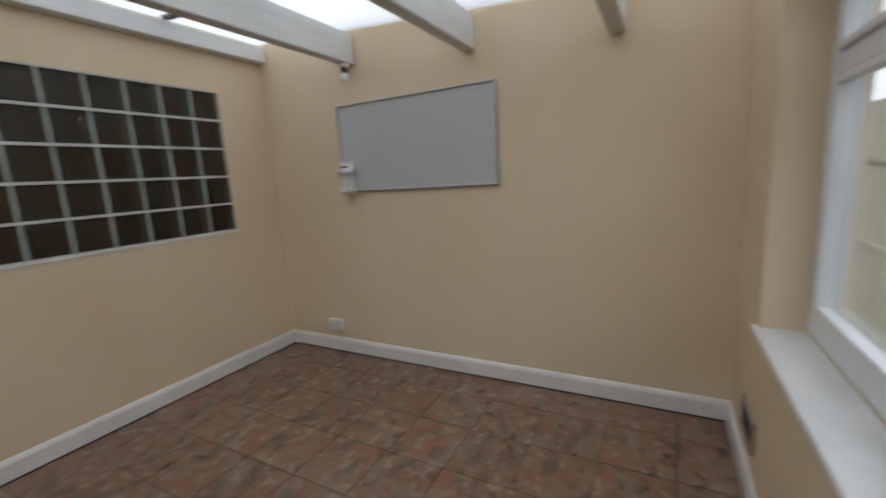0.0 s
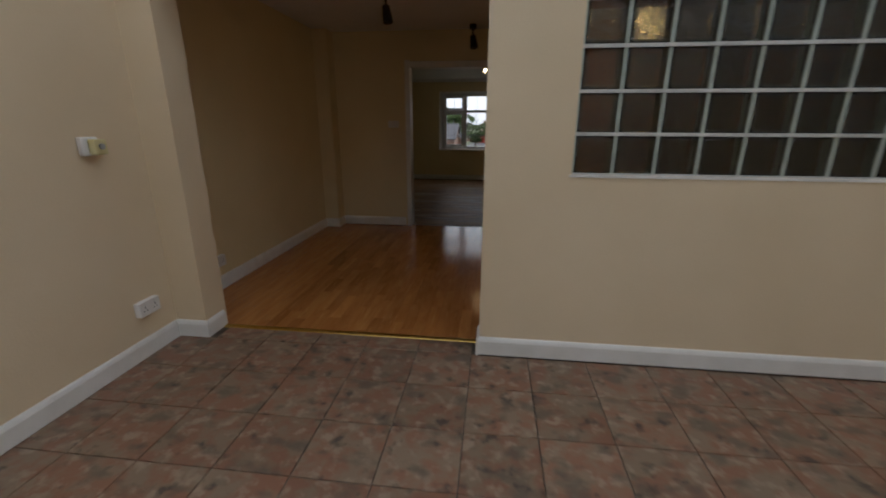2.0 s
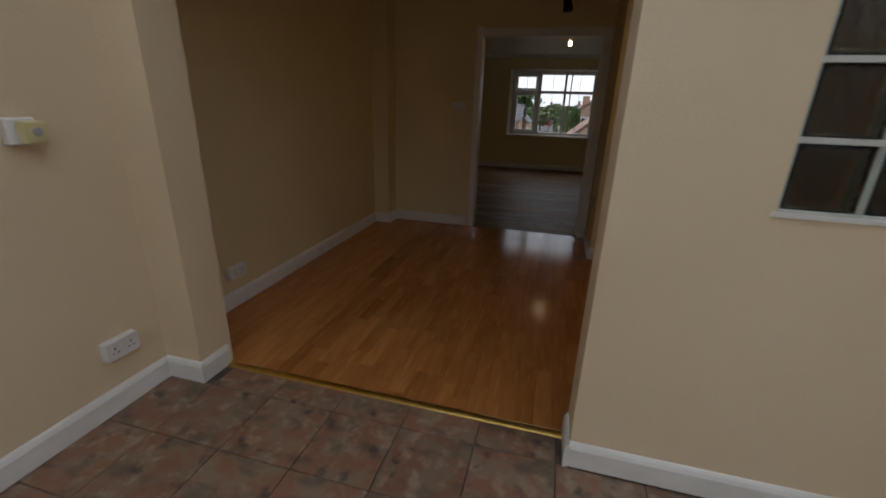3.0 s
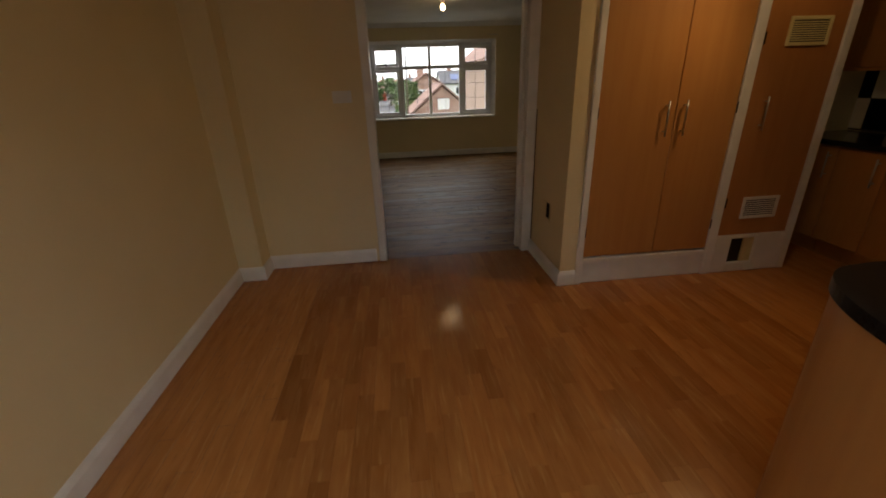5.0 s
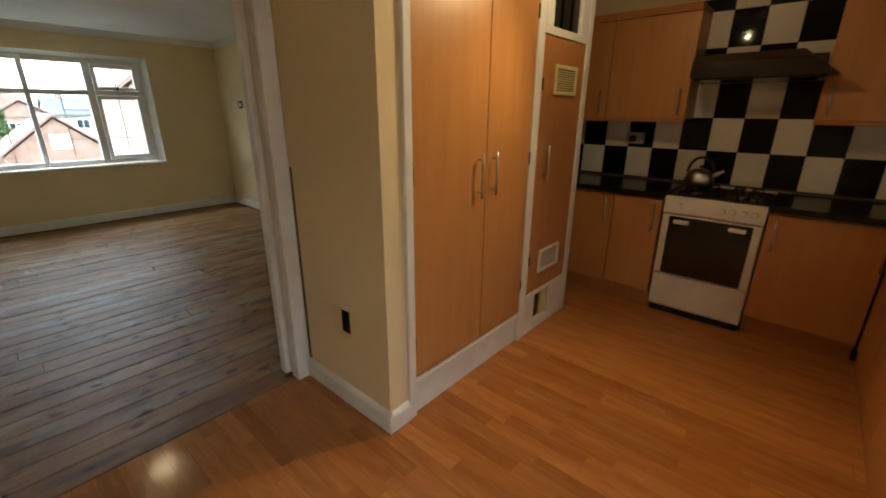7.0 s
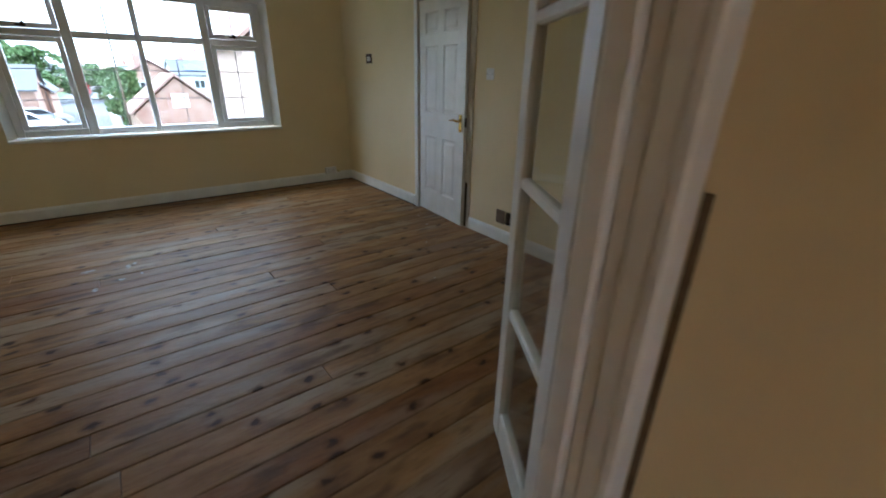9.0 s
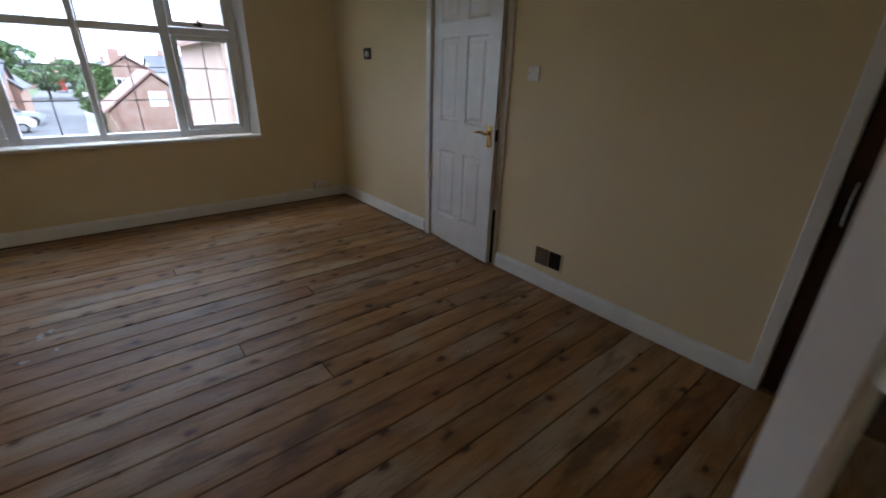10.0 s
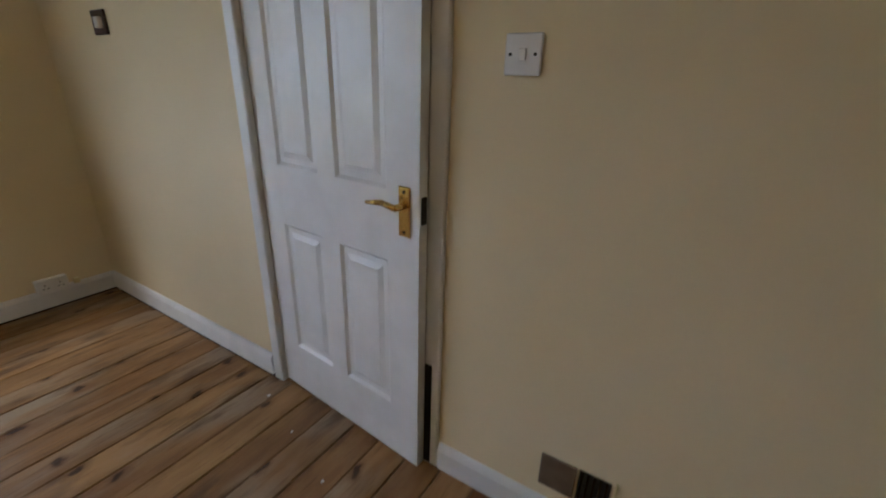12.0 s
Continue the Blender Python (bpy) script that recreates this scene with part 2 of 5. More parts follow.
WHITETILE = mat("white_glazed_tile", (0.72, 0.68, 0.6), 0.07, alt=(0.66, 0.61, 0.53), scale=6, rand=0.06)
PLASTIC = mat("white_plastic", (0.76, 0.74, 0.72), 0.35, alt=(0.68, 0.66, 0.63), scale=14)
OLDPLASTIC = mat("yellowed_plastic", (0.68, 0.60, 0.32), 0.4, alt=(0.6, 0.52, 0.26), scale=14)
GREYPLASTIC = mat("grey_plastic", (0.42, 0.43, 0.44), 0.45, alt=(0.36, 0.37, 0.38), scale=14)
BLACK = mat("black_plastic", (0.012, 0.011, 0.01), 0.4, alt=(0.02, 0.018, 0.016), scale=10)
OVENGLASS = mat("black_oven_glass", (0.006, 0.006, 0.007), 0.12, alt=(0.01, 0.01, 0.011), scale=4)
ENAMEL = mat("white_enamel", (0.75, 0.72, 0.68), 0.22, alt=(0.66, 0.63, 0.58), scale=5)
BOARDWHITE = mat("whiteboard_surface", (0.52, 0.515, 0.495), 0.5, alt=(0.49, 0.485, 0.465), scale=1.5)
ALU = mat("aluminium_trim", (0.6, 0.6, 0.6), 0.35, 1.0, alt=(0.5, 0.5, 0.5), scale=20)
SIDEMORTAR = mat("block_side", (0.42, 0.46, 0.40), 0.4, alt=(0.34, 0.38, 0.33), scale=20)
MORTAR = mat("block_mortar", (0.6, 0.6, 0.56), 0.6, alt=(0.5, 0.5, 0.46), scale=20, bump=0.1)
DARKWOOD = mat("dark_stained_door", (0.045, 0.016, 0.008), 0.4, alt=(0.03, 0.01, 0.005), scale=4, stretch=(6, 6, 0.5))
GLASS = clear_glass("window_glass", (0.9, 0.91, 0.92))
INNERGLASS = clear_glass("door_glass", (0.96, 0.97, 0.96))
BLOCKGLASS = mat("glass_block_glass", (0.54, 0.55, 0.49), 0.12, trans=1.0, ior=1.4, bump=0.9, bump_scale=20)
OPAL = milky("opal_roof_sheet")
LEAD = mat("leaded_strip", (0.16, 0.16, 0.17), 0.5, 0.6, alt=(0.22, 0.22, 0.23), scale=30)
BULB = mat("lit_bulb", (1, 0.9, 0.7), 0.3, emit=(1.0, 0.72, 0.4, 30))
OFFBULB = mat("opal_bulb_glass", (0.8, 0.8, 0.78), 0.15, alt=(0.75, 0.75, 0.73), scale=5)
SMEAR = mat("dried_paint", (0.5, 0.47, 0.42), 0.7, alt=(0.34, 0.28, 0.2), scale=40, stops=(0.4, 0.6))
FILLER = mat("bare_filler", (0.16, 0.11, 0.06), 0.8, alt=(0.1, 0.07, 0.04), scale=30)
# ---------------------------------------------------------------- mesh helpers
def bm_box(bm, x0, x1, y0, y1, z0, z1, bevel=0.0, seg=1):
    r = bmesh.ops.create_cube(bm, size=1.0)
    vs = r["verts"]
    for v in vs:
        v.co = Vector((x0 + (v.co.x + 0.5) * (x1 - x0), y0 + (v.co.y + 0.5) * (y1 - y0), z0 + (v.co.z + 0.5) * (z1 - z0)))
    if bevel:
        es = list({e for v in vs for e in v.link_edges})
        bmesh.ops.bevel(bm, geom=es, offset=bevel, segments=seg, affect="EDGES", profile=0.6)
    return bm


def box(*a, **k):
    return bm_box(bmesh.new(), *a, **k)


def bm_cyl(bm, p, q, r0, r1=None, seg=16):
    p, q = Vector(p), Vector(q)
    d = q - p
    m = Matrix.Translation((p + q) / 2) @ d.to_track_quat("Z", "Y").to_matrix().to_4x4()
    bmesh.ops.create_cone(bm, cap_ends=True, segments=seg, radius1=r0, radius2=r0 if r1 is None else r1, depth=d.length, matrix=m)
    return bm


def cyl(*a, **k):
    return bm_cyl(bmesh.new(), *a, **k)


def bm_sphere(bm, c, r, s=(1, 1, 1), u=16, v=10):
    bmesh.ops.create_uvsphere(bm, u_segments=u, v_segments=v, radius=r, matrix=Matrix.Translation(c) @ Matrix.Diagonal((*s, 1)))
    return bm


def bm_prism(bm, pts, axis, a, b):
    """Extrudes a closed outline of 2D points along an axis from a to b."""
    def put(p, t):
        return {"x": (t, p[0], p[1]), "y": (p[0], t, p[1]), "z": (p[0], p[1], t)}[axis]
    lo = [bm.verts.new(put(p, a)) for p in pts]
    hi = [bm.verts.new(put(p, b)) for p in pts]
    n = len(pts)
    fs = [bm.faces.new(lo), bm.faces.new(hi[::-1])]
    for i in range(n):
        fs.append(bm.faces.new((lo[i], hi[i], hi[(i + 1) % n], lo[(i + 1) % n])))
    bmesh.ops.recalc_face_normals(bm, faces=fs)
    return bm


def prism(*a):
    return bm_prism(bmesh.new(), *a)


def mesh_of(name, bm, material, smooth=False):
    me = bpy.data.meshes.new(name)
    bm.to_mesh(me)
    bm.free()
    me.materials.append(material)
    if smooth:
        for p in me.polygons:
            p.use_smooth = True
    return me


def thing(name, bm, material, label, category, group="", kind="", smooth=False):
    return tagged(new(name, mesh_of(name, bm, material, smooth)), label, category, group, kind)


def part(name, bm, material, parent, label="", smooth=False):
    ob = new(name, mesh_of(name, bm, material, smooth))
    ob.parent = parent
    ob.matrix_parent_inverse = parent.matrix_basis.inverted()
    return tagged(ob, label)


def holder(name, at, label, category, group="", kind=""):
    ob = new(name)
    ob.location = at
    ob.empty_display_size = 0.1
    bpy.context.view_layer.update()
    return tagged(ob, label, category, group, kind)


def structure(name, bm, material, label, category):
    return thing(name, bm, material, label, category, kind="structure")


def wall(name, axis, f0, f1, u0, u1, z0, z1, holes, material, label):
    """A wall between the planes f0 and f1 across 'axis', with rectangular openings (u0, u1, z0, z1)."""
    us = sorted({u0, u1, *[h[0] for h in holes], *[h[1] for h in holes]})
    zs = sorted({z0, z1, *[h[2] for h in holes], *[h[3] for h in holes]})
    us = [u for u in us if u0 <= u <= u1]
    zs = [z for z in zs if z0 <= z <= z1]
    bm = bmesh.new()
    cache = {}

    def v(u, f, z):
        key = (u, f, z)
        if key not in cache:
            cache[key] = bm.verts.new((u, f, z) if axis == "y" else (f, u, z))
        return cache[key]

    def solid(i, j):
        if not (0 <= i < len(us) - 1 and 0 <= j < len(zs) - 1):
            return False
        cu, cz = (us[i] + us[i + 1]) / 2, (zs[j] + zs[j + 1]) / 2
        return not any(h[0] < cu < h[1] and h[2] < cz < h[3] for h in holes)

    for i in range(len(us) - 1):
        for j in range(len(zs) - 1):
            if not solid(i, j):
                continue
            a, b, c, d = us[i], us[i + 1], zs[j], zs[j + 1]
            for f in (f0, f1):
                bm.faces.new((v(a, f, c), v(b, f, c), v(b, f, d), v(a, f, d)))
            for (di, dj, p, q) in ((-1, 0, (a, c), (a, d)), (1, 0, (b, c), (b, d)), (0, -1, (a, c), (b, c)), (0, 1, (a, d), (b, d))):
                if not solid(i + di, j + dj):
                    bm.faces.new((v(p[0], f0, p[1]), v(q[0], f0, q[1]), v(q[0], f1, q[1]), v(p[0], f1, p[1])))
    bmesh.ops.recalc_face_normals(bm, faces=bm.faces)
    return structure(name, bm, material, label, "wall")


SKIRT = [(0, 0), (0.018, 0), (0.018, 0.085), (0.012, 0.1), (0.006, 0.108), (0, 0.11)]


def skirting(axis, face, out, a, b, label="white painted skirting board along the wall", gap=0.004):
    """A run of moulded skirting on a wall face; out is the side (+1 or -1) it stands on; gap is the joint below, its
    shadow line put in as a dark strip.
    """
    pts = [(face + out * p, z + gap) for p, z in SKIRT]
    ob = structure("baseboard", prism(pts, axis, a, b), WHITE, label, "skirting board")
    if gap > 0.005:
        # shadow line below the skirting, put in as a dark filled strip
        part("joint", prism([(face, -0.004), (face + out * 0.014, -0.004), (face + out * 0.014, gap - 0.0005), (face, gap - 0.0005)], axis, a, b), GAP, ob, "dark strip put in as the shadow line under the skirting")
    return ob


# ---------------------------------------------------------------- plan
XR, XL, YS, YG = 2.48, -2.33, -0.03, 3.20      # garden room
YK0, YK1 = 3.40, 6.44                          # kitchen
KXL, KXR = -2.55, 2.68
YL0, YL1 = 6.56, 11.50                         # living room
LXR = 1.615
CK, CL = 2.42, 2.38                            # ceilings

# ---------------------------------------------------------------- garden room shell
wall("wall_blocks", "y", YG, YK0, -2.75, 2.88, 0, 2.50,
     [(-2.125, -0.378, 0, 2.07), (0.07, 2.07, 1.08, 2.085)], CREAM, "cream painted wall with an opening and a glass block panel")
wall("wall_east", "x", XR, 2.68, -0.28, YG, 0, 2.50, [], CREAM, "cream painted plaster wall with a whiteboard")
wall("wall_west", "x", -2.53, XL, -0.28, YG, 0, 2.50, [], CREAM, "cream painted plaster wall")
wall("wall_south", "y", -0.28, YS, XL, XR, 0, 2.22, [(-1.9, 1.93, 0.73, 2.02)], CREAM, "cream painted wall under a wide garden window")
structure("floor", box(-2.53, XR, -0.28, 3.375, -0.12, -0.006), GROUT, "grout bed under terracotta coloured floor tiles", "floor")
tile_floor = bpy.data.objects["floor"]

skirting("x", YG, -1, -0.378, XR, gap=0.011)
skirting("y", XR, -1, YS, YG - 0.018, gap=0.011)
skirting("x", YG, -1, XL, -2.125 + 0.018)
skirting("y", XL, 1, YS, YG - 0.018)
skirting("y", -2.125, 1, YG, 3.37)
skirting("y", -0.378, -1, YG - 0.018, 3.37)
skirting("x", YS, 1, XL + 0.018, XR - 0.018)


def roof_z(y):
    return 2.215 + 0.083 * y


# opal roof sheets between dark glazing bars, on white beams
bars = [-2.32, -1.51, -0.70, 0.11, 0.92, 1.73, 2.47]
roof = holder("glazed_roof", (0, 1.5, 2.4), "opal sheet conservatory roof with dark glazing bars", "roof", kind="structure")
for a, b in zip(bars[:-1], bars[1:]):
    bm = prism([(YS - 0.35, roof_z(YS - 0.35) + 0.012), (YG, roof_z(YG) + 0.012), (YG, roof_z(YG) + 0.022), (YS - 0.35, roof_z(YS - 0.35) + 0.022)], "x", a + 0.003, b - 0.003)
    p = part("pane", bm, OPAL, roof)
for a in bars[1:-1]:
    part("glazing_bar", prism([(YS - 0.35, roof_z(YS - 0.35) - 0.012), (YG - 0.085, roof_z(YG - 0.085) - 0.012), (YG - 0.085, roof_z(YG - 0.085) + 0.010), (YS - 0.35, roof_z(YS - 0.35) + 0.010)], "x", a - 0.018, a + 0.018), BLACK, roof)


def roof_beam(y, w, top, h):
    return thing("roof_beam", box(XL + 0.003, XR - 0.003, y, y + w, top - h, top, bevel=0.006), BEAM,
                 "white painted timber roof beam running wall to wall", "beam", "roof beams")


for y in (2.24, 1.33, 0.50):
    roof_beam(y, 0.08, roof_z(y) - 0.014, 0.20)
thing("wall_plate", box(XL + 0.003, XR - 0.003, YG - 0.08, YG - 0.003, 2.35, roof_z(3.12) - 0.016, bevel=0.005), BEAM, "white painted timber wall plate under the roof", "beam")


# glass block panel
panel = holder("glass_block_panel", (1.07, 3.3, 1.08), "panel of wavy clear glass blocks in pale mortar", "glass blocks", kind="structure")
bm = bmesh.new()
gx = [0.07 + 0.2 * i for i in range(11)]
gz = [1.08 + 0.201 * j for j in range(6)]
for x in gx:
    bm_box(bm, max(0.0705, x - 0.009), min(2.0695, x + 0.009), YG + 0.008, YG + 0.1, 1.0805, 2.0845)
part("mortar", bm, SIDEMORTAR, panel, "grey-green upright block joints")
bm = bmesh.new()
for z in gz:
    bm_box(bm, 0.0705, 2.0695, YG + 0.001, YG + 0.098, max(1.0805, z - 0.008), min(2.0845, z + 0.008))
part("mortar", bm, MORTAR, panel, "pale grey mortar joints")


def block_mesh(name, y0, y1, ph):
    bm = bmesh.new()
    n = 8
    sheets = []
    for yy, sign in ((y0, 1), (y1, -1)):
        grid = [[bm.verts.new((-0.0905 + 0.181 * i / n, yy, -0.0920 + 0.184 * j / n)) for j in range(n + 1)] for i in range(n + 1)]
        for i in range(n):
            for j in range(n):
                q = (grid[i][j], grid[i + 1][j], grid[i + 1][j + 1], grid[i][j + 1])
                bm.faces.new(q if sign > 0 else q[::-1])
        for i in range(1, n):
            for j in range(1, n):
                p = grid[i][j].co
                p.y += 0.002 * noise.noise(Vector((p.x * 22, ph + sign, p.z * 22)))
        sheets.append(grid)
    a, b = sheets
    ring = [(i, 0) for i in range(n)] + [(n, j) for j in range(n)] + [(i, n) for i in range(n, 0, -1)] + [(0, j) for j in range(n, 0, -1)]
    for (i, j), (k, l) in zip(ring, ring[1:] + ring[:1]):
        bm.faces.new((a[k][l], a[i][j], b[i][j], b[k][l]))
    return mesh_of(name, bm, BLOCKGLASS, True)


blockmesh = block_mesh("glass_block", 0.012, 0.019, 1.7)
backmesh = block_mesh("back_face", 0.078, 0.085, 5.3)
for i in range(10):
    for j in range(5):
        ob = new("glass_block", blockmesh)
        ob.parent = panel
        ob.matrix_parent_inverse = panel.matrix_basis.inverted()
        ob.matrix_basis = pose(0.17 + 0.2 * i, YG, 1.1805 + 0.201 * j)
        ob.visible_shadow = False
        new("back_face", backmesh).parent = ob
structure("trim", box(0.06, 2.08, YG - 0.006, YG + 0.09, 1.066, 1.0795), WHITE, "thin white bead under the glass blocks", "trim")


# ---------------------------------------------------------------- garden window
def upvc_bar(bm, x0, x1, y0, y1, z0, z1):
    bm_box(bm, x0, x1, y0, y1, z0, z1, bevel=0.006)


gw = holder("window_1", (0, -0.15, 0.73), "wide white plastic framed garden window with a deep sill", "window", kind="structure")
bm = bmesh.new()
for x0, x1 in ((-1.9, -1.83), (1.86, 1.93), (-0.68, -0.6), (0.6, 0.68)):
    upvc_bar(bm, x0, x1, -0.24, -0.17, 0.7325, 2.02)
for z0, z1 in ((0.7325, 0.83), (1.95, 2.02), (1.62, 1.69)):
    for a, b in ((-1.83, -0.68), (-0.6, 0.6), (0.68, 1.86)):
        upvc_bar(bm, a, b, -0.238, -0.172, z0, z1)
part("window_frame", bm, UPVC, gw)
for a, b in ((-1.83, -0.68), (-0.6, 0.6), (0.68, 1.86)):
    for c, d in ((0.83, 1.62), (1.69, 1.95)):
        p = part("pane", box(a + 0.002, b - 0.002, -0.212, -0.204, c + 0.002, d - 0.002), GLASS, gw)
        p.visible_shadow = False
        bm = bmesh.new()
        for q in ((a + 0.004, a + 0.034, c + 0.004, d - 0.004), (b - 0.034, b - 0.004, c + 0.004, d - 0.004), (a + 0.034, b - 0.034, c + 0.004, c + 0.03), (a + 0.034, b - 0.034, d - 0.03, d - 0.004)):
            bm_box(bm, q[0], q[1], -0.2, -0.16, q[2], q[3], bevel=0.004)
        part("sash", bm, UPVC, gw)
part("window_sill", box(-1.94, 1.97, -0.172, -0.008, 0.700, 0.732, bevel=0.008, seg=2), WHITE, gw, "white painted window board")


# ---------------------------------------------------------------- kitchen shell
wall("wall_kitchen_west", "x", -2.75, KXL, YK0, 6.56, 0, 2.5, [], YELLOW, "pale yellow painted plaster wall")
structure("pillar", box(KXL, -2.37, 6.23, YK1, 0, CK), YELLOW, "shallow pale yellow corner pier", "wall")
wall("wall_kitchen_north", "y", YK1, YL0, KXL, 2.88, 0, 2.5, [(-1.41, -0.19, 0, 2.03)], YELLOW, "pale yellow wall with an opening to the living room")
wall("wall_kitchen_east", "x", KXR, 2.88, YK0, YK1, 0, 2.5, [], YELLOW, "pale yellow kitchen wall behind the tiles")
structure("ceiling", box(-2.75, 2.88, YK0, YL0, CK, CK + 0.08), CEIL, "white kitchen ceiling", "ceiling")
structure("floor", box(-2.75, 2.88, 3.375, 6.455, -0.12, -0.005), LAMBED, "laminate bed of the kitchen floor", "floor")
lam_floor = bpy.data.objects["floor.001"]
structure("wall_nib", box(-0.15, -0.035, 5.73, YK1, 0, CK), YELLOW, "pale yellow wall end beside the cupboards", "wall")
skirting("y", KXL, 1, YK0, 6.23 - 0.018)
skirting("x", 6.23, -1, KXL, -2.37 + 0.018)
skirting("y", -2.37, 1, 6.23, YK1 - 0.018)
skirting("x", YK1, -1, -2.37, -1.49)
skirting("y", -0.15, -1, 5.73 - 0.018, YK1 - 0.03)
skirting("x", 5.73, -1, -0.15, -0.036)
thing("threshold_strip", prism([(3.335, -0.002), (3.340, 0.006), (3.350, 0.010), (3.365, 0.010), (3.375, 0.006), (3.38, -0.002)], "x", -2.125, -0.378), BRASS,
      "brass threshold strip between tiles and laminate", "threshold")

# opening to the living room: casing and linings
structure("door_frame", box(-1.47, -1.405, YK1 - 0.02, YL0 + 0.02, 0, 2.09, bevel=0.006), WHITE, "white painted door casing", "door frame")
bm = bmesh.new()
for x0, x1, y0, y1 in ((-0.235, -0.152, YK1 - 0.03, YK1 - 0.001), (-0.232, -0.192, YK1 - 0.001, YK1 + 0.045), (-0.222, -0.192, YK1 + 0.045, YL0 - 0.035), (-0.25, -0.192, YL0 - 0.035, YL0 + 0.02)):
    bm_box(bm, x0, x1, y0, y1, 0, 2.035, bevel=0.006)
structure("door_frame", bm, WHITE, "white painted moulded door casing with rebates", "door frame")
structure("door_frame", box(-1.405, -0.152, YK1 - 0.02, YL0 + 0.02, 2.0, 2.075, bevel=0.006), WHITE, "white painted door head", "door frame")
thing("lock_keep", box(-0.1535, -0.1505, 6.393, 6.4085, 0.12, 1.19), FILLER, "dark unpainted strip beside the white casing", "strip")


# ---------------------------------------------------------------- kitchen fittings
def bar_handle(parent, x, y, z0, z1, axis="y"):
    bm = bmesh.new()
    off = 0.03
    if axis == "y":
        bm_cyl(bm, (x, y - off, z0), (x, y - off, z1), 0.006, seg=10)
        for z in (z0 + 0.03, z1 - 0.03):
            bm_cyl(bm, (x, y - off, z), (x, y, z), 0.005, seg=8)
    else:
        bm_cyl(bm, (x - off, y, z0), (x - off, y, z1), 0.006, seg=10)
        for z in (z0 + 0.03, z1 - 0.03):
            bm_cyl(bm, (x - off, y, z), (x, y, z), 0.005, seg=8)
    return part("handle", bm, STEEL, parent, "slim steel bar handle", smooth=True)


def hinge(parent, at):
    x, y, z = at
    return part("hinge", box(x - 0.006, x + 0.006, y - 0.006, y, z - 0.035, z + 0.035, bevel=0.002), DARKSTEEL, parent, "small dark hinge")


cup = holder("tall_cupboard", (0.45, 5.73, 0), "tall built-in beech cupboard with two doors and white frame", "cupboard")
bm = bmesh.new()
for a in ((-0.033, 0.012, 5.715, 5.76, 0.0, CK - 0.002), (0.955, 1.03, 5.715, 5.76, 0.0, CK - 0.002), (1.58, 1.64, 5.715, 6.43, 0.0, CK - 0.002),
          (0.012, 0.955, 5.735, 5.76, 0.0, 0.20), (0.012, 0.955, 5.735, 5.76, 2.25, CK - 0.002)):
    bm_box(bm, *a, bevel=0.004)
part("frame", bm, WHITE, cup, "white painted timber frame and plinth")
part("ledge", box(0.012, 0.955, 5.718, 5.734, 0.165, 0.2, bevel=0.004), WHITE, cup, "white ledge under the doors")
for x0, x1, hx in ((0.014, 0.533, 0.465), (0.537, 0.953, 0.588)):
    d = part("door", box(x0, x1, 5.722, 5.742, 0.215, 2.245, bevel=0.003), BEECH, cup)
    bar_handle(d, hx, 5.722, 1.04, 1.26)
    for z in (0.4, 1.2, 1.95):
        hinge(d, ((x0 - 0.004) if x0 < 0.1 else (x1 + 0.004), 5.722, z))
part("carcass", box(0.0, 1.578, 5.77, 6.42, 0.0, 2.3), BEECH, cup)

boil = holder("boiler_cupboard", (1.3, 5.73, 0), "narrow boiler cupboard with reddish panel, grilles and white surround", "cupboard")
d = part("door", box(1.036, 1.576, 5.724, 5.744, 0.30, 1.855, bevel=0.003), CHERRY, boil)
bar_handle(d, 1.145, 5.724, 1.05, 1.26)
for z in (0.55, 1.6):
    hinge(d, (1.032, 5.716, z))


def grille(parent, x0, x1, y, z0, z1, m, n, label, vertical=False):
    g = part("grille", ring_frame(x0, x1, y, z0, z1, 0.022), m, parent, label)
    part("backing", box(x0 + 0.02, x1 - 0.02, y - 0.003, y - 0.001, z0 + 0.02, z1 - 0.02), BLACK if not vertical else DARKWOOD, g)
    for i in range(n):
        z = z0 + 0.026 + (z1 - z0 - 0.052) * (i + 0.5) / n
        part("slat", box(x0 + 0.02, x1 - 0.02, y - 0.008, y - 0.004, z - 0.0035, z + 0.0035), m, g)
    return g


def ring_frame(x0, x1, y, z0, z1, w):
    bm = bmesh.new()
    for a in ((x0, x0 + w, z0, z1), (x1 - w, x1, z0, z1), (x0 + w, x1 - w, z0, z0 + w), (x0 + w, x1 - w, z1 - w, z1)):
        bm_box(bm, a[0], a[1], y - 0.012, y, a[2], a[3], bevel=0.003)
    return bm


grille(boil, 1.18, 1.47, 5.723, 1.55, 1.715, OLDPLASTIC, 9, "yellowed plastic louvre grille")
grille(boil, 1.165, 1.445, 5.723, 0.425, 0.585, PLASTIC, 7, "white plastic louvre grille")
for a in ((1.031, 1.579, 1.858, 1.90), (1.031, 1.115, 1.90, CK - 0.002), (1.47, 1.579, 1.90, CK - 0.002), (1.115, 1.47, 2.28, CK - 0.002),
          (1.031, 1.15, 0.004, 0.297), (1.352, 1.579, 0.004, 0.297), (1.15, 1.352, 0.004, 0.07), (1.15, 1.352, 0.272, 0.297)):
    part("surround", box(a[0], a[1], 5.716, 5.76, a[2], a[3], bevel=0.002), WHITE, boil, "white painted surround")
# black panel at the back of the recess puts in its shade
part("vent_hole_shade", box(1.15, 1.352, 5.75, 5.765, 0.07, 0.272), BLACK, boil, "black panel put in as the shade of the square vent hole")
part("vent_flap", box(1.27, 1.35, 5.735, 5.749, 0.075, 0.268), OLDPLASTIC, boil, "half-open sliding vent plate")
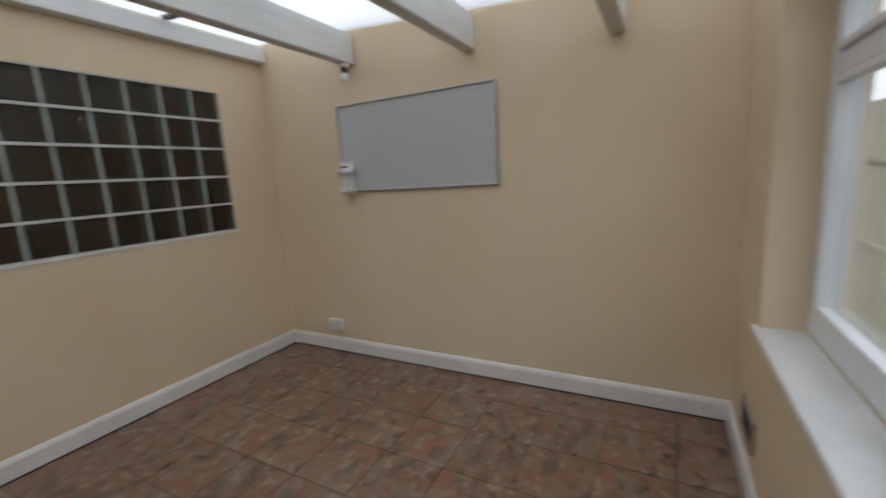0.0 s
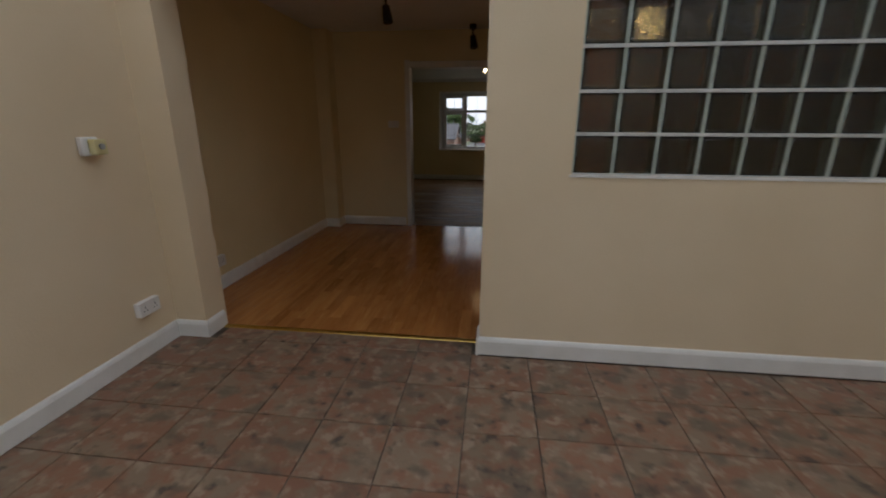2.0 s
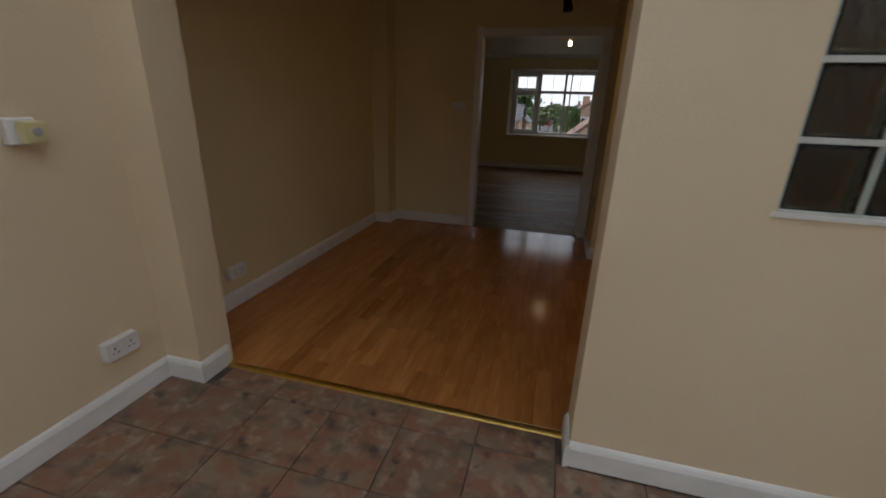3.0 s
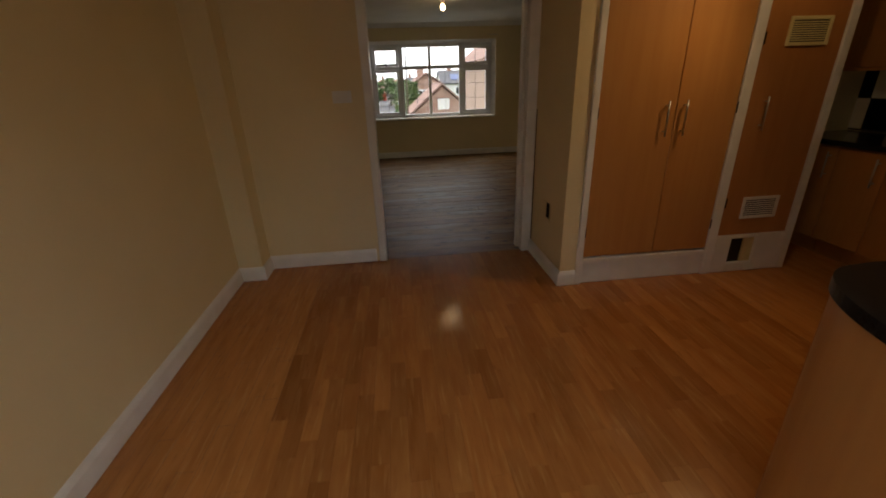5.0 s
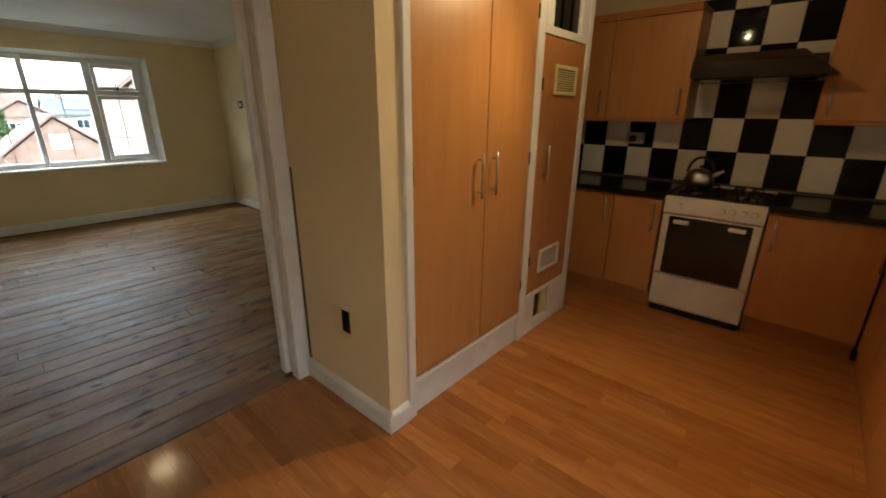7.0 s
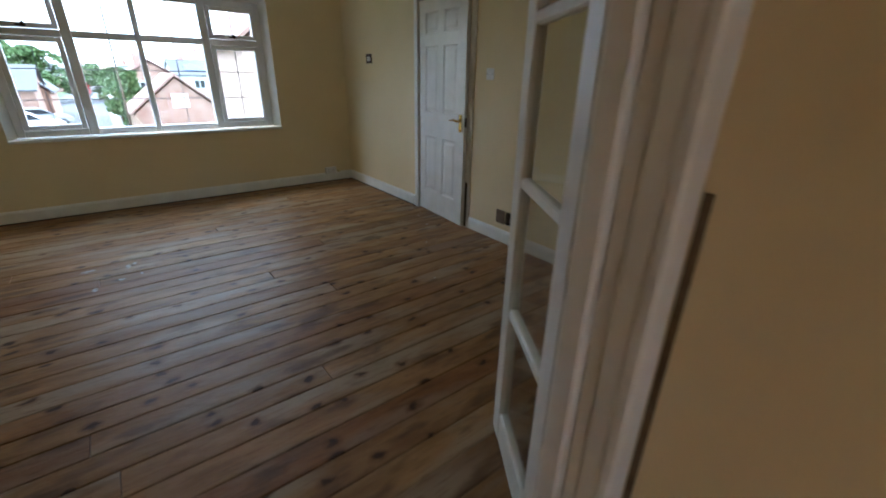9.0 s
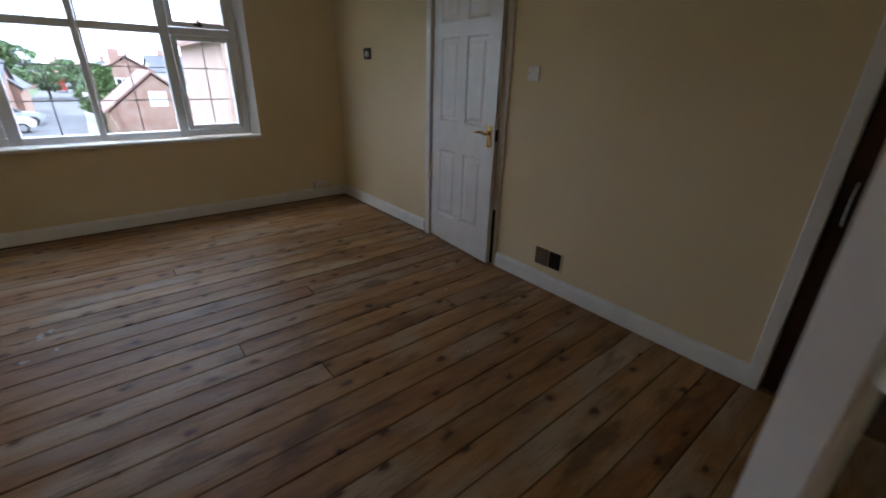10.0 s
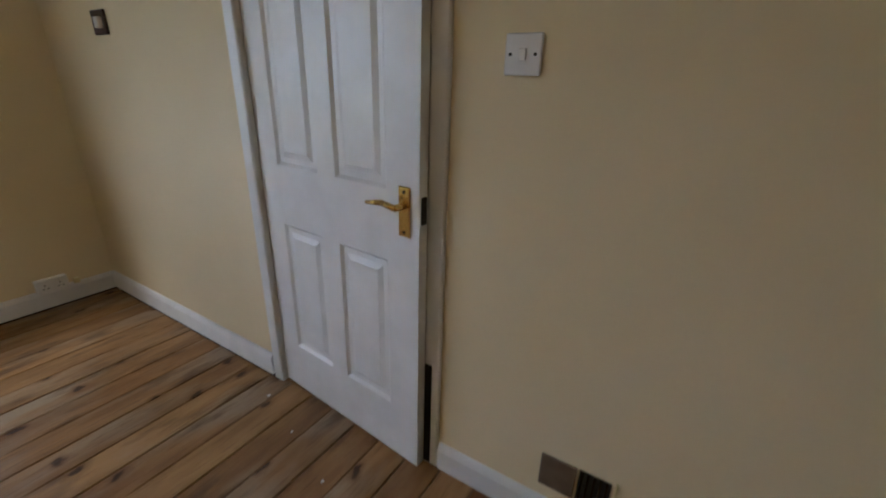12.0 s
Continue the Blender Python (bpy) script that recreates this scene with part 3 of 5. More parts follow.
v = part("upper_vent", box(1.116, 1.469, 5.74, 5.76, 1.901, 2.279), BLACK, boil, "dark glazed vent opening")
for x in (1.235, 1.355):
    part("bar", box(x - 0.006, x + 0.006, 5.722, 5.739, 1.901, 2.279), DARKSTEEL, v)


def base_unit(y0, y1, doors, far=False):
    u = holder("base_cabinet", (2.4, (y0 + y1) / 2, 0), "beech fronted base cabinet under the black worktop", "cabinet", "kitchen base cabinets")
    part("body", box(2.085, 2.66, y0 + 0.002, y1 - 0.002, 0.12, 0.868), BEECH, u)
    part("plinth", box(2.13, 2.64, y0 + 0.002, y1 - 0.002, 0.0, 0.118), CHERRY, u, "reddish plinth")
    w = (y1 - y0) / doors
    for i in range(doors):
        d = part("door", box(2.064, 2.083, y0 + i * w + 0.003, y0 + (i + 1) * w - 0.003, 0.14, 0.855, bevel=0.003), BEECH, u)
        bar_handle(d, 2.064, y0 + i * w + (w - 0.05 if far else 0.05), 0.62, 0.82, "x")


base_unit(5.235, 5.93, 2)
base_unit(5.934, 6.43, 1)
base_unit(4.06, 4.625, 1, True)


# rounded end of the sink run, in plan
END = [(0.02 - 0.29 * math.sin(radians(3.75 * k)) ** 0.91, YK0 + 0.004 + 0.636 * max(0.0, math.cos(radians(3.75 * k))) ** 0.91) for k in range(25)]


def end_curve(grow):
    pts = [(2.66 if grow else 2.06, YK0 + 0.004)] + [(x - grow, y + (grow if k < len(END) - 1 else 0)) for k, (x, y) in enumerate(END)][::-1]
    if grow:
        pts += [(0.04, 4.06), (2.03, 4.06), (2.03, 4.628), (2.66, 4.628)]
    else:
        pts += [(2.06, 4.04)]
    return pts


pen = holder("sink_unit", (1.0, 3.7, 0), "beech sink cabinet run with a curved end panel", "cabinet", "kitchen base cabinets")
part("body", prism(end_curve(0), "z", 0.0, 0.868), BEECH, pen)
outer = [(x - 0.010, y + 0.010) for x, y in END[:-1]] + [(END[-1][0] - 0.010, END[-1][1])]
part("end_panel", prism(END + outer[::-1], "z", 0.0, 0.868), BEECH, pen, "curved beech end panel")
for i in range(4):
    d = part("door", box(0.1 + 0.48 * i, 0.575 + 0.48 * i, 4.042, 4.058, 0.14, 0.855, bevel=0.003), BEECH, pen)
    bm = bmesh.new()
    hx = 0.53 + 0.48 * i
    bm_cyl(bm, (hx, 4.085, 0.62), (hx, 4.085, 0.82), 0.006, seg=10)
    for z in (0.65, 0.79):
        bm_cyl(bm, (hx, 4.085, z), (hx, 4.056, z), 0.005, seg=8)
    part("handle", bm, STEEL, d, "slim steel bar handle", smooth=True)
thing("worktop", prism(end_curve(0.016), "z", 0.87, 0.908), BLACKTOP, "black speckled worktop with a rounded end", "worktop")
thing("worktop", box(2.03, 2.665, 5.228, 6.43, 0.87, 0.908, bevel=0.006), BLACKTOP, "black speckled worktop beside the cooker", "worktop")

sink = holder("sink", (1.45, 3.75, 0.908), "stainless steel sink and drainer set in the worktop", "sink")
bm = bmesh.new()
bm_box(bm, 1.0, 1.95, 3.5, 3.53, 0.908, 0.922, bevel=0.005)
bm_box(bm, 1.0, 1.95, 3.96, 3.99, 0.908, 0.922, bevel=0.005)
bm_box(bm, 1.0, 1.03, 3.53, 3.96, 0.908, 0.922, bevel=0.005)
bm_box(bm, 1.92, 1.95, 3.53, 3.96, 0.908, 0.922, bevel=0.005)
bm_box(bm, 1.45, 1.48, 3.53, 3.96, 0.908, 0.922, bevel=0.005)
part("rim", bm, STEEL, sink)
part("bowl", box(1.482, 1.918, 3.532, 3.958, 0.909, 0.912), DARKSTEEL, sink)
bm = bmesh.new()
bm_box(bm, 1.032, 1.448, 3.532, 3.958, 0.909, 0.912)
for i in range(8):
    bm_box(bm, 1.06 + 0.045 * i, 1.08 + 0.045 * i, 3.56, 3.93, 0.912, 0.917, bevel=0.002)
part("drainer", bm, STEEL, sink)
bm = bmesh.new()
bm_cyl(bm, (1.46, 3.47, 0.908), (1.46, 3.47, 1.1), 0.014)
bm_cyl(bm, (1.46, 3.47, 1.09), (1.46, 3.66, 1.12), 0.010)
bm_cyl(bm, (1.46, 3.65, 1.125), (1.46, 3.66, 1.09), 0.009)
part("tap", bm, STEEL, sink, smooth=True)

# cooker
ck = holder("cooker", (2.36, 4.93, 0), "white freestanding gas cooker with black glass oven door", "cooker")
Y0, Y1 = 4.632, 5.222
part("body", box(2.075, 2.65, Y0, Y1, 0.05, 0.88, bevel=0.004), ENAMEL, ck)
part("control_panel", prism([(2.07, 0.775), (2.04, 0.78), (2.055, 0.89), (2.07, 0.895)], "y", Y0, Y1), ENAMEL, ck, "sloping white control panel")
for i, y in enumerate((4.69, 4.75, 4.81, 4.87, 5.12)):
    part("knob", cyl((2.05, y, 0.832), (2.025, y, 0.835), 0.019, 0.016), ENAMEL, ck, "white control knob")
od = part("oven_door", box(2.045, 2.073, Y0 + 0.003, Y1 - 0.003, 0.325, 0.765, bevel=0.004), ENAMEL, ck)
part("oven_window", box(2.039, 2.0445, Y0 + 0.05, Y1 - 0.05, 0.33, 0.755, bevel=0.002), OVENGLASS, od, "black glass oven window")
for a in (Y0 + 0.08, Y1 - 0.18):
    part("handle", box(2.02, 2.0385, a, a + 0.1, 0.705, 0.735, bevel=0.006), ENAMEL, od, "white door handle end")
part("drawer", box(2.047, 2.073, Y0 + 0.003, Y1 - 0.003, 0.07, 0.31, bevel=0.006), ENAMEL, ck, "white drop-down drawer")
part("plinth", box(2.09, 2.6, Y0 + 0.01, Y1 - 0.01, 0.0, 0.049), BLACK, ck)
part("hob", box(2.08, 2.645, Y0 + 0.004, Y1 - 0.004, 0.8805, 0.897, bevel=0.004), BLACK, ck, "black hob plate")
for x in (2.22, 2.5):
    for y in (4.79, 5.07):
        b = part("burner", cyl((x, y, 0.897), (x, y, 0.915), 0.045, 0.035), DARKSTEEL, ck)
        for k in range(4):
            bm = bmesh.new()
            a = radians(45 + 90 * k)
            bm_cyl(bm, (x + 0.03 * math.cos(a), y + 0.03 * math.sin(a), 0.925), (x + 0.12 * math.cos(a), y + 0.12 * math.sin(a), 0.925), 0.005, seg=6)
            bm_cyl(bm, (x + 0.12 * math.cos(a), y + 0.12 * math.sin(a), 0.925), (x + 0.12 * math.cos(a), y + 0.12 * math.sin(a), 0.897), 0.005, seg=6)
            part("pan_support", bm, BLACK, b)

# kettle on the hob
kt = holder("kettle", (2.42, 5.10, 0.93), "round steel stovetop kettle with black arched handle", "kettle")
bm = bmesh.new()
prof = [(0.085, 0.93), (0.095, 0.95), (0.097, 0.98), (0.085, 1.02), (0.06, 1.045), (0.035, 1.055)]
rings = [[bm.verts.new((2.42 + r * math.cos(radians(15 * k)), 5.10 + r * math.sin(radians(15 * k)), z)) for k in range(24)] for r, z in prof]
for a, b in zip(rings[:-1], rings[1:]):
    for k in range(24):
        bm.faces.new((a[k], a[(k + 1) % 24], b[(k + 1) % 24], b[k]))
bm.faces.new(rings[0][::-1])
bm.faces.new(rings[-1])
part("body", bm, STEEL, kt, smooth=True)
part("spout", cyl((2.42, 5.03, 1.0), (2.41, 4.95, 1.05), 0.022, 0.014), STEEL, kt, smooth=True)
part("lid_knob", bm_sphere(bmesh.new(), (2.42, 5.10, 1.07), 0.015), BLACK, kt, smooth=True)
bm = bmesh.new()
arc = [(2.42, 5.10 + 0.085 * math.cos(radians(a)), 1.03 + 0.11 * math.sin(radians(a))) for a in range(0, 181, 18)]
for a, b in zip(arc[:-1], arc[1:]):
    bm_cyl(bm, a, b, 0.010, seg=8)
part("handle", bm, BLACK, kt, "black arched handle", smooth=True)

# cooker hood
hd = holder("cooker_hood", (2.44, 4.87, 1.66), "dark steel cooker hood with a slim visor", "cooker hood")
HY0, HY1 = 4.548, 5.25


def flared(x0, x1, lo, hi, z0, z1, back):
    """A band that narrows upwards: lo and hi are its y limits at z0 and z1; its front leans back."""
    bm = bmesh.new()
    v = [bm.verts.new(p) for p in ((x0, lo[0], z0), (x1, lo[0], z0), (x1, lo[1], z0), (x0, lo[1], z0),
                                   (x0 + back, hi[0], z1), (x1, hi[0], z1), (x1, hi[1], z1), (x0 + back, hi[1], z1))]
    for q in ((3, 2, 1, 0), (4, 5, 6, 7), (0, 1, 5, 4), (1, 2, 6, 5), (2, 3, 7, 6), (3, 0, 4, 7)):
        bm.faces.new([v[k] for k in q])
    bmesh.ops.bevel(bm, geom=bm.edges[:], offset=0.004, segments=2, affect="EDGES")
    return bm


part("canopy", box(2.352, 2.66, HY0, HY1, 1.675, 1.80, bevel=0.004), DARKSTEEL, hd)
part("visor", flared(2.14, 2.35, (4.475, 5.228), (4.60, 5.228), 1.668, 1.765, 0.004), BLACKGLOSS, hd, "glossy black sloping visor")
part("front_edge", flared(2.142, 2.35, (4.602, 5.228), (4.66, 5.225), 1.7665, 1.815, 0.05), HOODSTEEL, hd, "bright steel front edge")
part("filter", box(2.22, 2.62, HY0 + 0.03, HY1 - 0.03, 1.660, 1.667), DARKSTEEL, hd, "metal grease filter")


def wall_unit(y0, y1, doors, hinge_side):
    u = holder("wall_cabinet", (2.5, (y0 + y1) / 2, 1.4), "beech wall cabinet with cornice above the tiles", "cabinet", "kitchen wall cabinets")
    part("body", box(2.382, 2.668, y0 + 0.002, y1 - 0.002, 1.41, 2.12), BEECH, u)
    part("cornice", prism([(2.35, 2.121), (2.668, 2.121), (2.668, 2.165), (2.325, 2.165)], "y", y0 + 0.001, y1 - 0.001), CHERRY, u, "reddish moulded cornice")
    part("pelmet", box(2.36, 2.4, y0 + 0.002, y1 - 0.002, 1.385, 1.409, bevel=0.003), CHERRY, u, "reddish light pelmet")
    w = (y1 - y0) / doors
    for i in range(doors):
        d = part("door", box(2.362, 2.38, y0 + i * w + 0.002, y0 + (i + 1) * w - 0.002, 1.412, 2.118, bevel=0.003), BEECH, u)
        bar_handle(d, 2.362, (y0 + i * w + 0.05) if hinge_side > 0 else (y0 + (i + 1) * w - 0.05), 1.44, 1.62, "x")


wall_unit(5.262, 5.845, 1, 1)
wall_unit(5.847, 6.43, 1, 1)
wall_unit(4.04, 4.54, 1, -1)
wall_unit(3.41, 4.036, 1, 1)

# socket on the tiles
def plate(name, x0, x1, y0, y1, z0, z1, m, label, category):
    return thing(name, box(x0, x1, y0, y1, z0, z1, bevel=0.003), m, label, category)


sk = plate("wall_socket", 2.645, 2.664, 5.60, 5.75, 1.20, 1.29, GREYPLASTIC, "grey double socket on the kitchen tiles", "socket")
part("plug", box(2.60, 2.6445, 5.66, 5.71, 1.215, 1.265, bevel=0.008), BLACK, sk, "black plug")

# ---------------------------------------------------------------- garden room things
wb = holder("whiteboard", (2.46, 1.82, 1.31), "grey-white wall whiteboard with slim metal frame", "whiteboard")
part("surface", box(2.463, 2.478, 1.215, 2.425, 1.318, 1.922), BOARDWHITE, wb)
bm = bmesh.new()
for y0, y1, z0, z1 in ((1.205, 1.217, 1.31, 1.93), (2.423, 2.435, 1.31, 1.93), (1.217, 2.423, 1.31, 1.322), (1.217, 2.423, 1.918, 1.93)):
    bm_box(bm, 2.452, 2.478, y0, y1, z0, z1, bevel=0.003)
part("frame", bm, ALU, wb)
st = holder("pen_holder", (2.44, 2.36, 1.29), "small white plastic dispenser stuck on the whiteboard corner", "dispenser")
part("back_plate", box(2.440, 2.451, 2.31, 2.44, 1.29, 1.53, bevel=0.004), PLASTIC, st)
part("tray", box(2.385, 2.439, 2.335, 2.425, 1.31, 1.36, bevel=0.01, seg=2), PLASTIC, st)
part("roller", cyl((2.41, 2.30, 1.46), (2.41, 2.42, 1.46), 0.022), PLASTIC, st, smooth=True)
part("slot", box(2.436, 2.4395, 2.37, 2.43, 1.49, 1.50), BLACK, st)


def double_socket(at, turn, label, group="wall sockets"):
    """Surface-mounted twin socket; built facing -y, then turned."""
    s = holder("wall_socket", (0, 0, 0), label, "socket", group)
    part("box", box(-0.073, 0.073, -0.03, 0, -0.043, 0.043, bevel=0.004), PLASTIC, s)
    part("plate", box(-0.0735, 0.0735, -0.038, -0.0305, -0.0435, 0.0435, bevel=0.003), PLASTIC, s)
    for x in (-0.035, 0.035):
        bm = bmesh.new()
        bm_box(bm, x - 0.0025, x + 0.0025, -0.0395, -0.0385, 0.004, 0.014)
        for q in (-0.011, 0.011):
            bm_box(bm, x + q - 0.0035, x + q + 0.0035, -0.0395, -0.0385, -0.014, -0.009)
        part("pin_holes", bm, BLACK, s)
        part("switch", box(x - 0.006, x + 0.006, -0.043, -0.0385, 0.022, 0.036, bevel=0.002), PLASTIC, s)
    s.matrix_basis = Matrix.Translation(at) @ pose(0, 0, 0, 0, 0, turn)
    return s


double_socket((2.479, 2.67, 0.237), -90, "white double socket low on the cream wall")
double_socket((-2.329, 2.985, 0.30), 90, "white surface-mounted double socket above the skirting")

double_socket((-2.549, 3.944, 0.25), 90, "white double socket low on the yellow wall")

tm = holder("timer_switch", (-2.31, 2.86, 1.17), "yellowed thermostat on a white wall box", "thermostat")
part("box", box(-2.329, -2.295, 2.81, 2.90, 1.17, 1.26, bevel=0.006), PLASTIC, tm)
part("cover", box(-2.2945, -2.255, 2.835, 2.905, 1.175, 1.25, bevel=0.008, seg=2), OLDPLASTIC, tm, "yellowed front cover")
part("dial", cyl((-2.255, 2.87, 1.215), (-2.247, 2.87, 1.215), 0.014), GREYPLASTIC, tm)

bl = holder("bulb_fitting", (2.40, 2.29, 2.2), "bare bulb hanging from a white batten fitting", "lamp")
part("base", cyl((2.40, 2.28, 2.182), (2.40, 2.28, 2.16), 0.038), PLASTIC, bl, smooth=True)
part("collar", cyl((2.40, 2.28, 2.16), (2.40, 2.28, 2.125), 0.02), BLACK, bl)
part("bulb", bm_sphere(bmesh.new(), (2.40, 2.28, 2.095), 0.03, (1, 1, 1.15)), OFFBULB, bl, smooth=True)

av = holder("air_vent", (2.0, -0.02, 0.25), "open metal air vent low under the garden window", "vent")
part("frame", ring_frame(1.86, 2.10, 0.0, 0.215, 0.36, 0.02), ALU, av)
for o in av.children:
    o.location.y += -0.016
# no hole in the wall: a black plate gives the vent its inner shade
part("opening", box(1.88, 2.08, -0.0285, -0.022, 0.235, 0.34), BLACK, av)

# ---------------------------------------------------------------- kitchen small things
KX, KY = 0.97, 5.24
sp = holder("kitchen_spotlight", (KX, KY, CK), "lit kitchen ceiling spotlight with warm bulb", "lamp")
part("ceiling_rose", cyl((KX, KY, CK - 0.001), (KX, KY, CK - 0.03), 0.05), DARKSTEEL, sp, smooth=True)
part("arm", cyl((KX, KY, CK - 0.03), (KX, KY, CK - 0.12), 0.012), DARKSTEEL, sp)
part("cap", cyl((KX + 0.02, KY + 0.005, CK - 0.118), (KX + 0.005, KY, CK - 0.178), 0.03, 0.034), DARKSTEEL, sp, smooth=True)
part("bulb", bm_sphere(bmesh.new(), (KX, KY, CK - 0.192), 0.024), BULB, sp, smooth=True)
for x, y in ((-0.62, 6.2), (-1.3, 4.9)):
    s = holder("dark_spotlight", (x, y, CK), "dark unlit ceiling spotlight", "lamp", "unlit spotlights")
    part("mount", cyl((x, y, CK - 0.001), (x, y, CK - 0.05), 0.04), BLACK, s)
    part("stem", cyl((x, y, CK - 0.05), (x, y, CK - 0.13), 0.01), BLACK, s)
    part("head", cyl((x, y, CK - 0.12), (x + 0.02, y - 0.02, CK - 0.25), 0.032, 0.045), BLACK, s)


BROWNPLATE = mat("brown_plate", (0.17, 0.115, 0.07), 0.5, alt=(0.13, 0.085, 0.05), scale=30)


def wall_hole_switch(at, turn, label, name, cover):
    """Back box with its cover half off, its hole shown by a flat black plate, built facing -y."""
    s = holder(name, (0, 0, 0), label, "vent")
    part("cover", box(-0.075, -0.004, -0.008, 0, -0.06, 0.06, bevel=0.002), cover, s, "old cover plate")
    # the shade inside the hole is a black plate on the wall face
    part("opening", box(0.0, 0.06, -0.003, 0.0, -0.058, 0.058), BLACK, s, "flat black plate for the shade inside the vent hole")
    for i in range(5):
        part("slat", box(0.004 + 0.0115 * i, 0.008 + 0.0115 * i, -0.006, -0.0035, -0.055, 0.055), DARKSTEEL, s)
    part("edge", box(0.066, 0.071, -0.007, 0, -0.075, 0.07, bevel=0.001), OLDPLASTIC, s, "torn paint edge")
    s.matrix_basis = Matrix.Translation(at) @ pose(0, 0, 0, 0, 0, turn)
    return s


wall_hole_switch((-0.1505, 6.06, 0.48), -90, "pale vent plate with open dark hole above the skirting", "vent_plate", YELLOW)

ls = holder("light_switch", (-1.62, YK1, 1.33), "white double light switch on the yellow wall", "switch")
part("plate", box(-1.70, -1.56, YK1 - 0.009, YK1 - 0.001, 1.29, 1.375, bevel=0.003), PLASTIC, ls)
for x in (-1.665, -1.595):
    part("rocker", box(x - 0.01, x + 0.01, YK1 - 0.014, YK1 - 0.0095, 1.32, 1.345, bevel=0.002), PLASTIC, ls)

# ---------------------------------------------------------------- living room shell
structure("floor", box(-2.75, 2.6, 6.455, 11.8, -0.14, -0.012), GAP, "dark gaps under old pine floorboards", "floor")
board_floor = bpy.data.objects["floor.002"]
wall("wall_living_east", "x", LXR, 1.75, YL0, YL1, 0, 2.5, [(9.035, 9.83, 0, 2.03), (6.60, 7.24, 0, 1.98)], YELLOW, "pale yellow living room wall with two doorways")
wall("wall_living_west", "x", -2.75, KXL, YL0, YL1, 0, 2.5, [], YELLOW, "pale yellow living room wall")
wall("wall_window", "y", YL1, 11.80, -2.75, 2.6, -3.0, 2.7, [(-1.685, 0.725, 0.725, 2.10)], YELLOW, "pale yellow wall under the wide front window")
structure("ceiling", box(-2.75, 2.6, YL0, YL1, CL, CL + 0.08), CEIL, "white textured living room ceiling", "ceiling")
cove = [(0, 0), (-0.07, 0), (-0.06, -0.012), (-0.035, -0.03), (-0.012, -0.055), (0, -0.07)]
structure("trim", prism([(YL1 + a, CL + b - 0.001) for a, b in cove], "x", KXL, LXR), CEIL, "plaster cove along the ceiling", "cornice")
structure("trim", prism([(LXR + a, CL + b - 0.001) for a, b in cove], "y", YL0, YL1), CEIL, "plaster cove along the ceiling", "cornice")
structure("wall_hall", box(2.45, 2.6, YL0, YL1, 0, 2.5), CREAM, "plain hall wall behind the doorways", "wall")
skirting("x", YL1, -1, KXL, LXR, gap=0.012)
skirting("y", LXR, -1, 9.895, YL1 - 0.018, gap=0.012)
skirting("y", LXR, -1, 7.285, 8.975)
skirting("y", KXL, 1, YL0, YL1 - 0.018)
skirting("x", YL0, 1, KXL, -1.475)
structure("ceiling", box(1.75, 2.45, YL0, YL1, 2.3, 2.38), CEIL, "hall ceiling", "ceiling")


def casing(y0, y1, top):
    w = 0.055
    for a, b, c, d in ((y0 - w, y0 + 0.004, 0.0, top + w), (y1 - 0.004, y1 + w, 0.0, top + w), (y0 + 0.004, y1 - 0.004, top - 0.004, top + w)):
        structure("door_frame", box(LXR - 0.016, LXR + 0.132, a, b, c, d, bevel=0.005), WHITE, "white painted door casing", "door frame")


casing(9.035, 9.83, 2.03)
casing(6.62, 7.24, 1.98)


# black strip on the casing face puts in the shade of the door gap
structure("trim", box(1.5955, 1.5985, 9.008, 9.034, 0.012, 0.44), BLACK, "black strip on the casing standing in for the shade of the door gap", "trim")


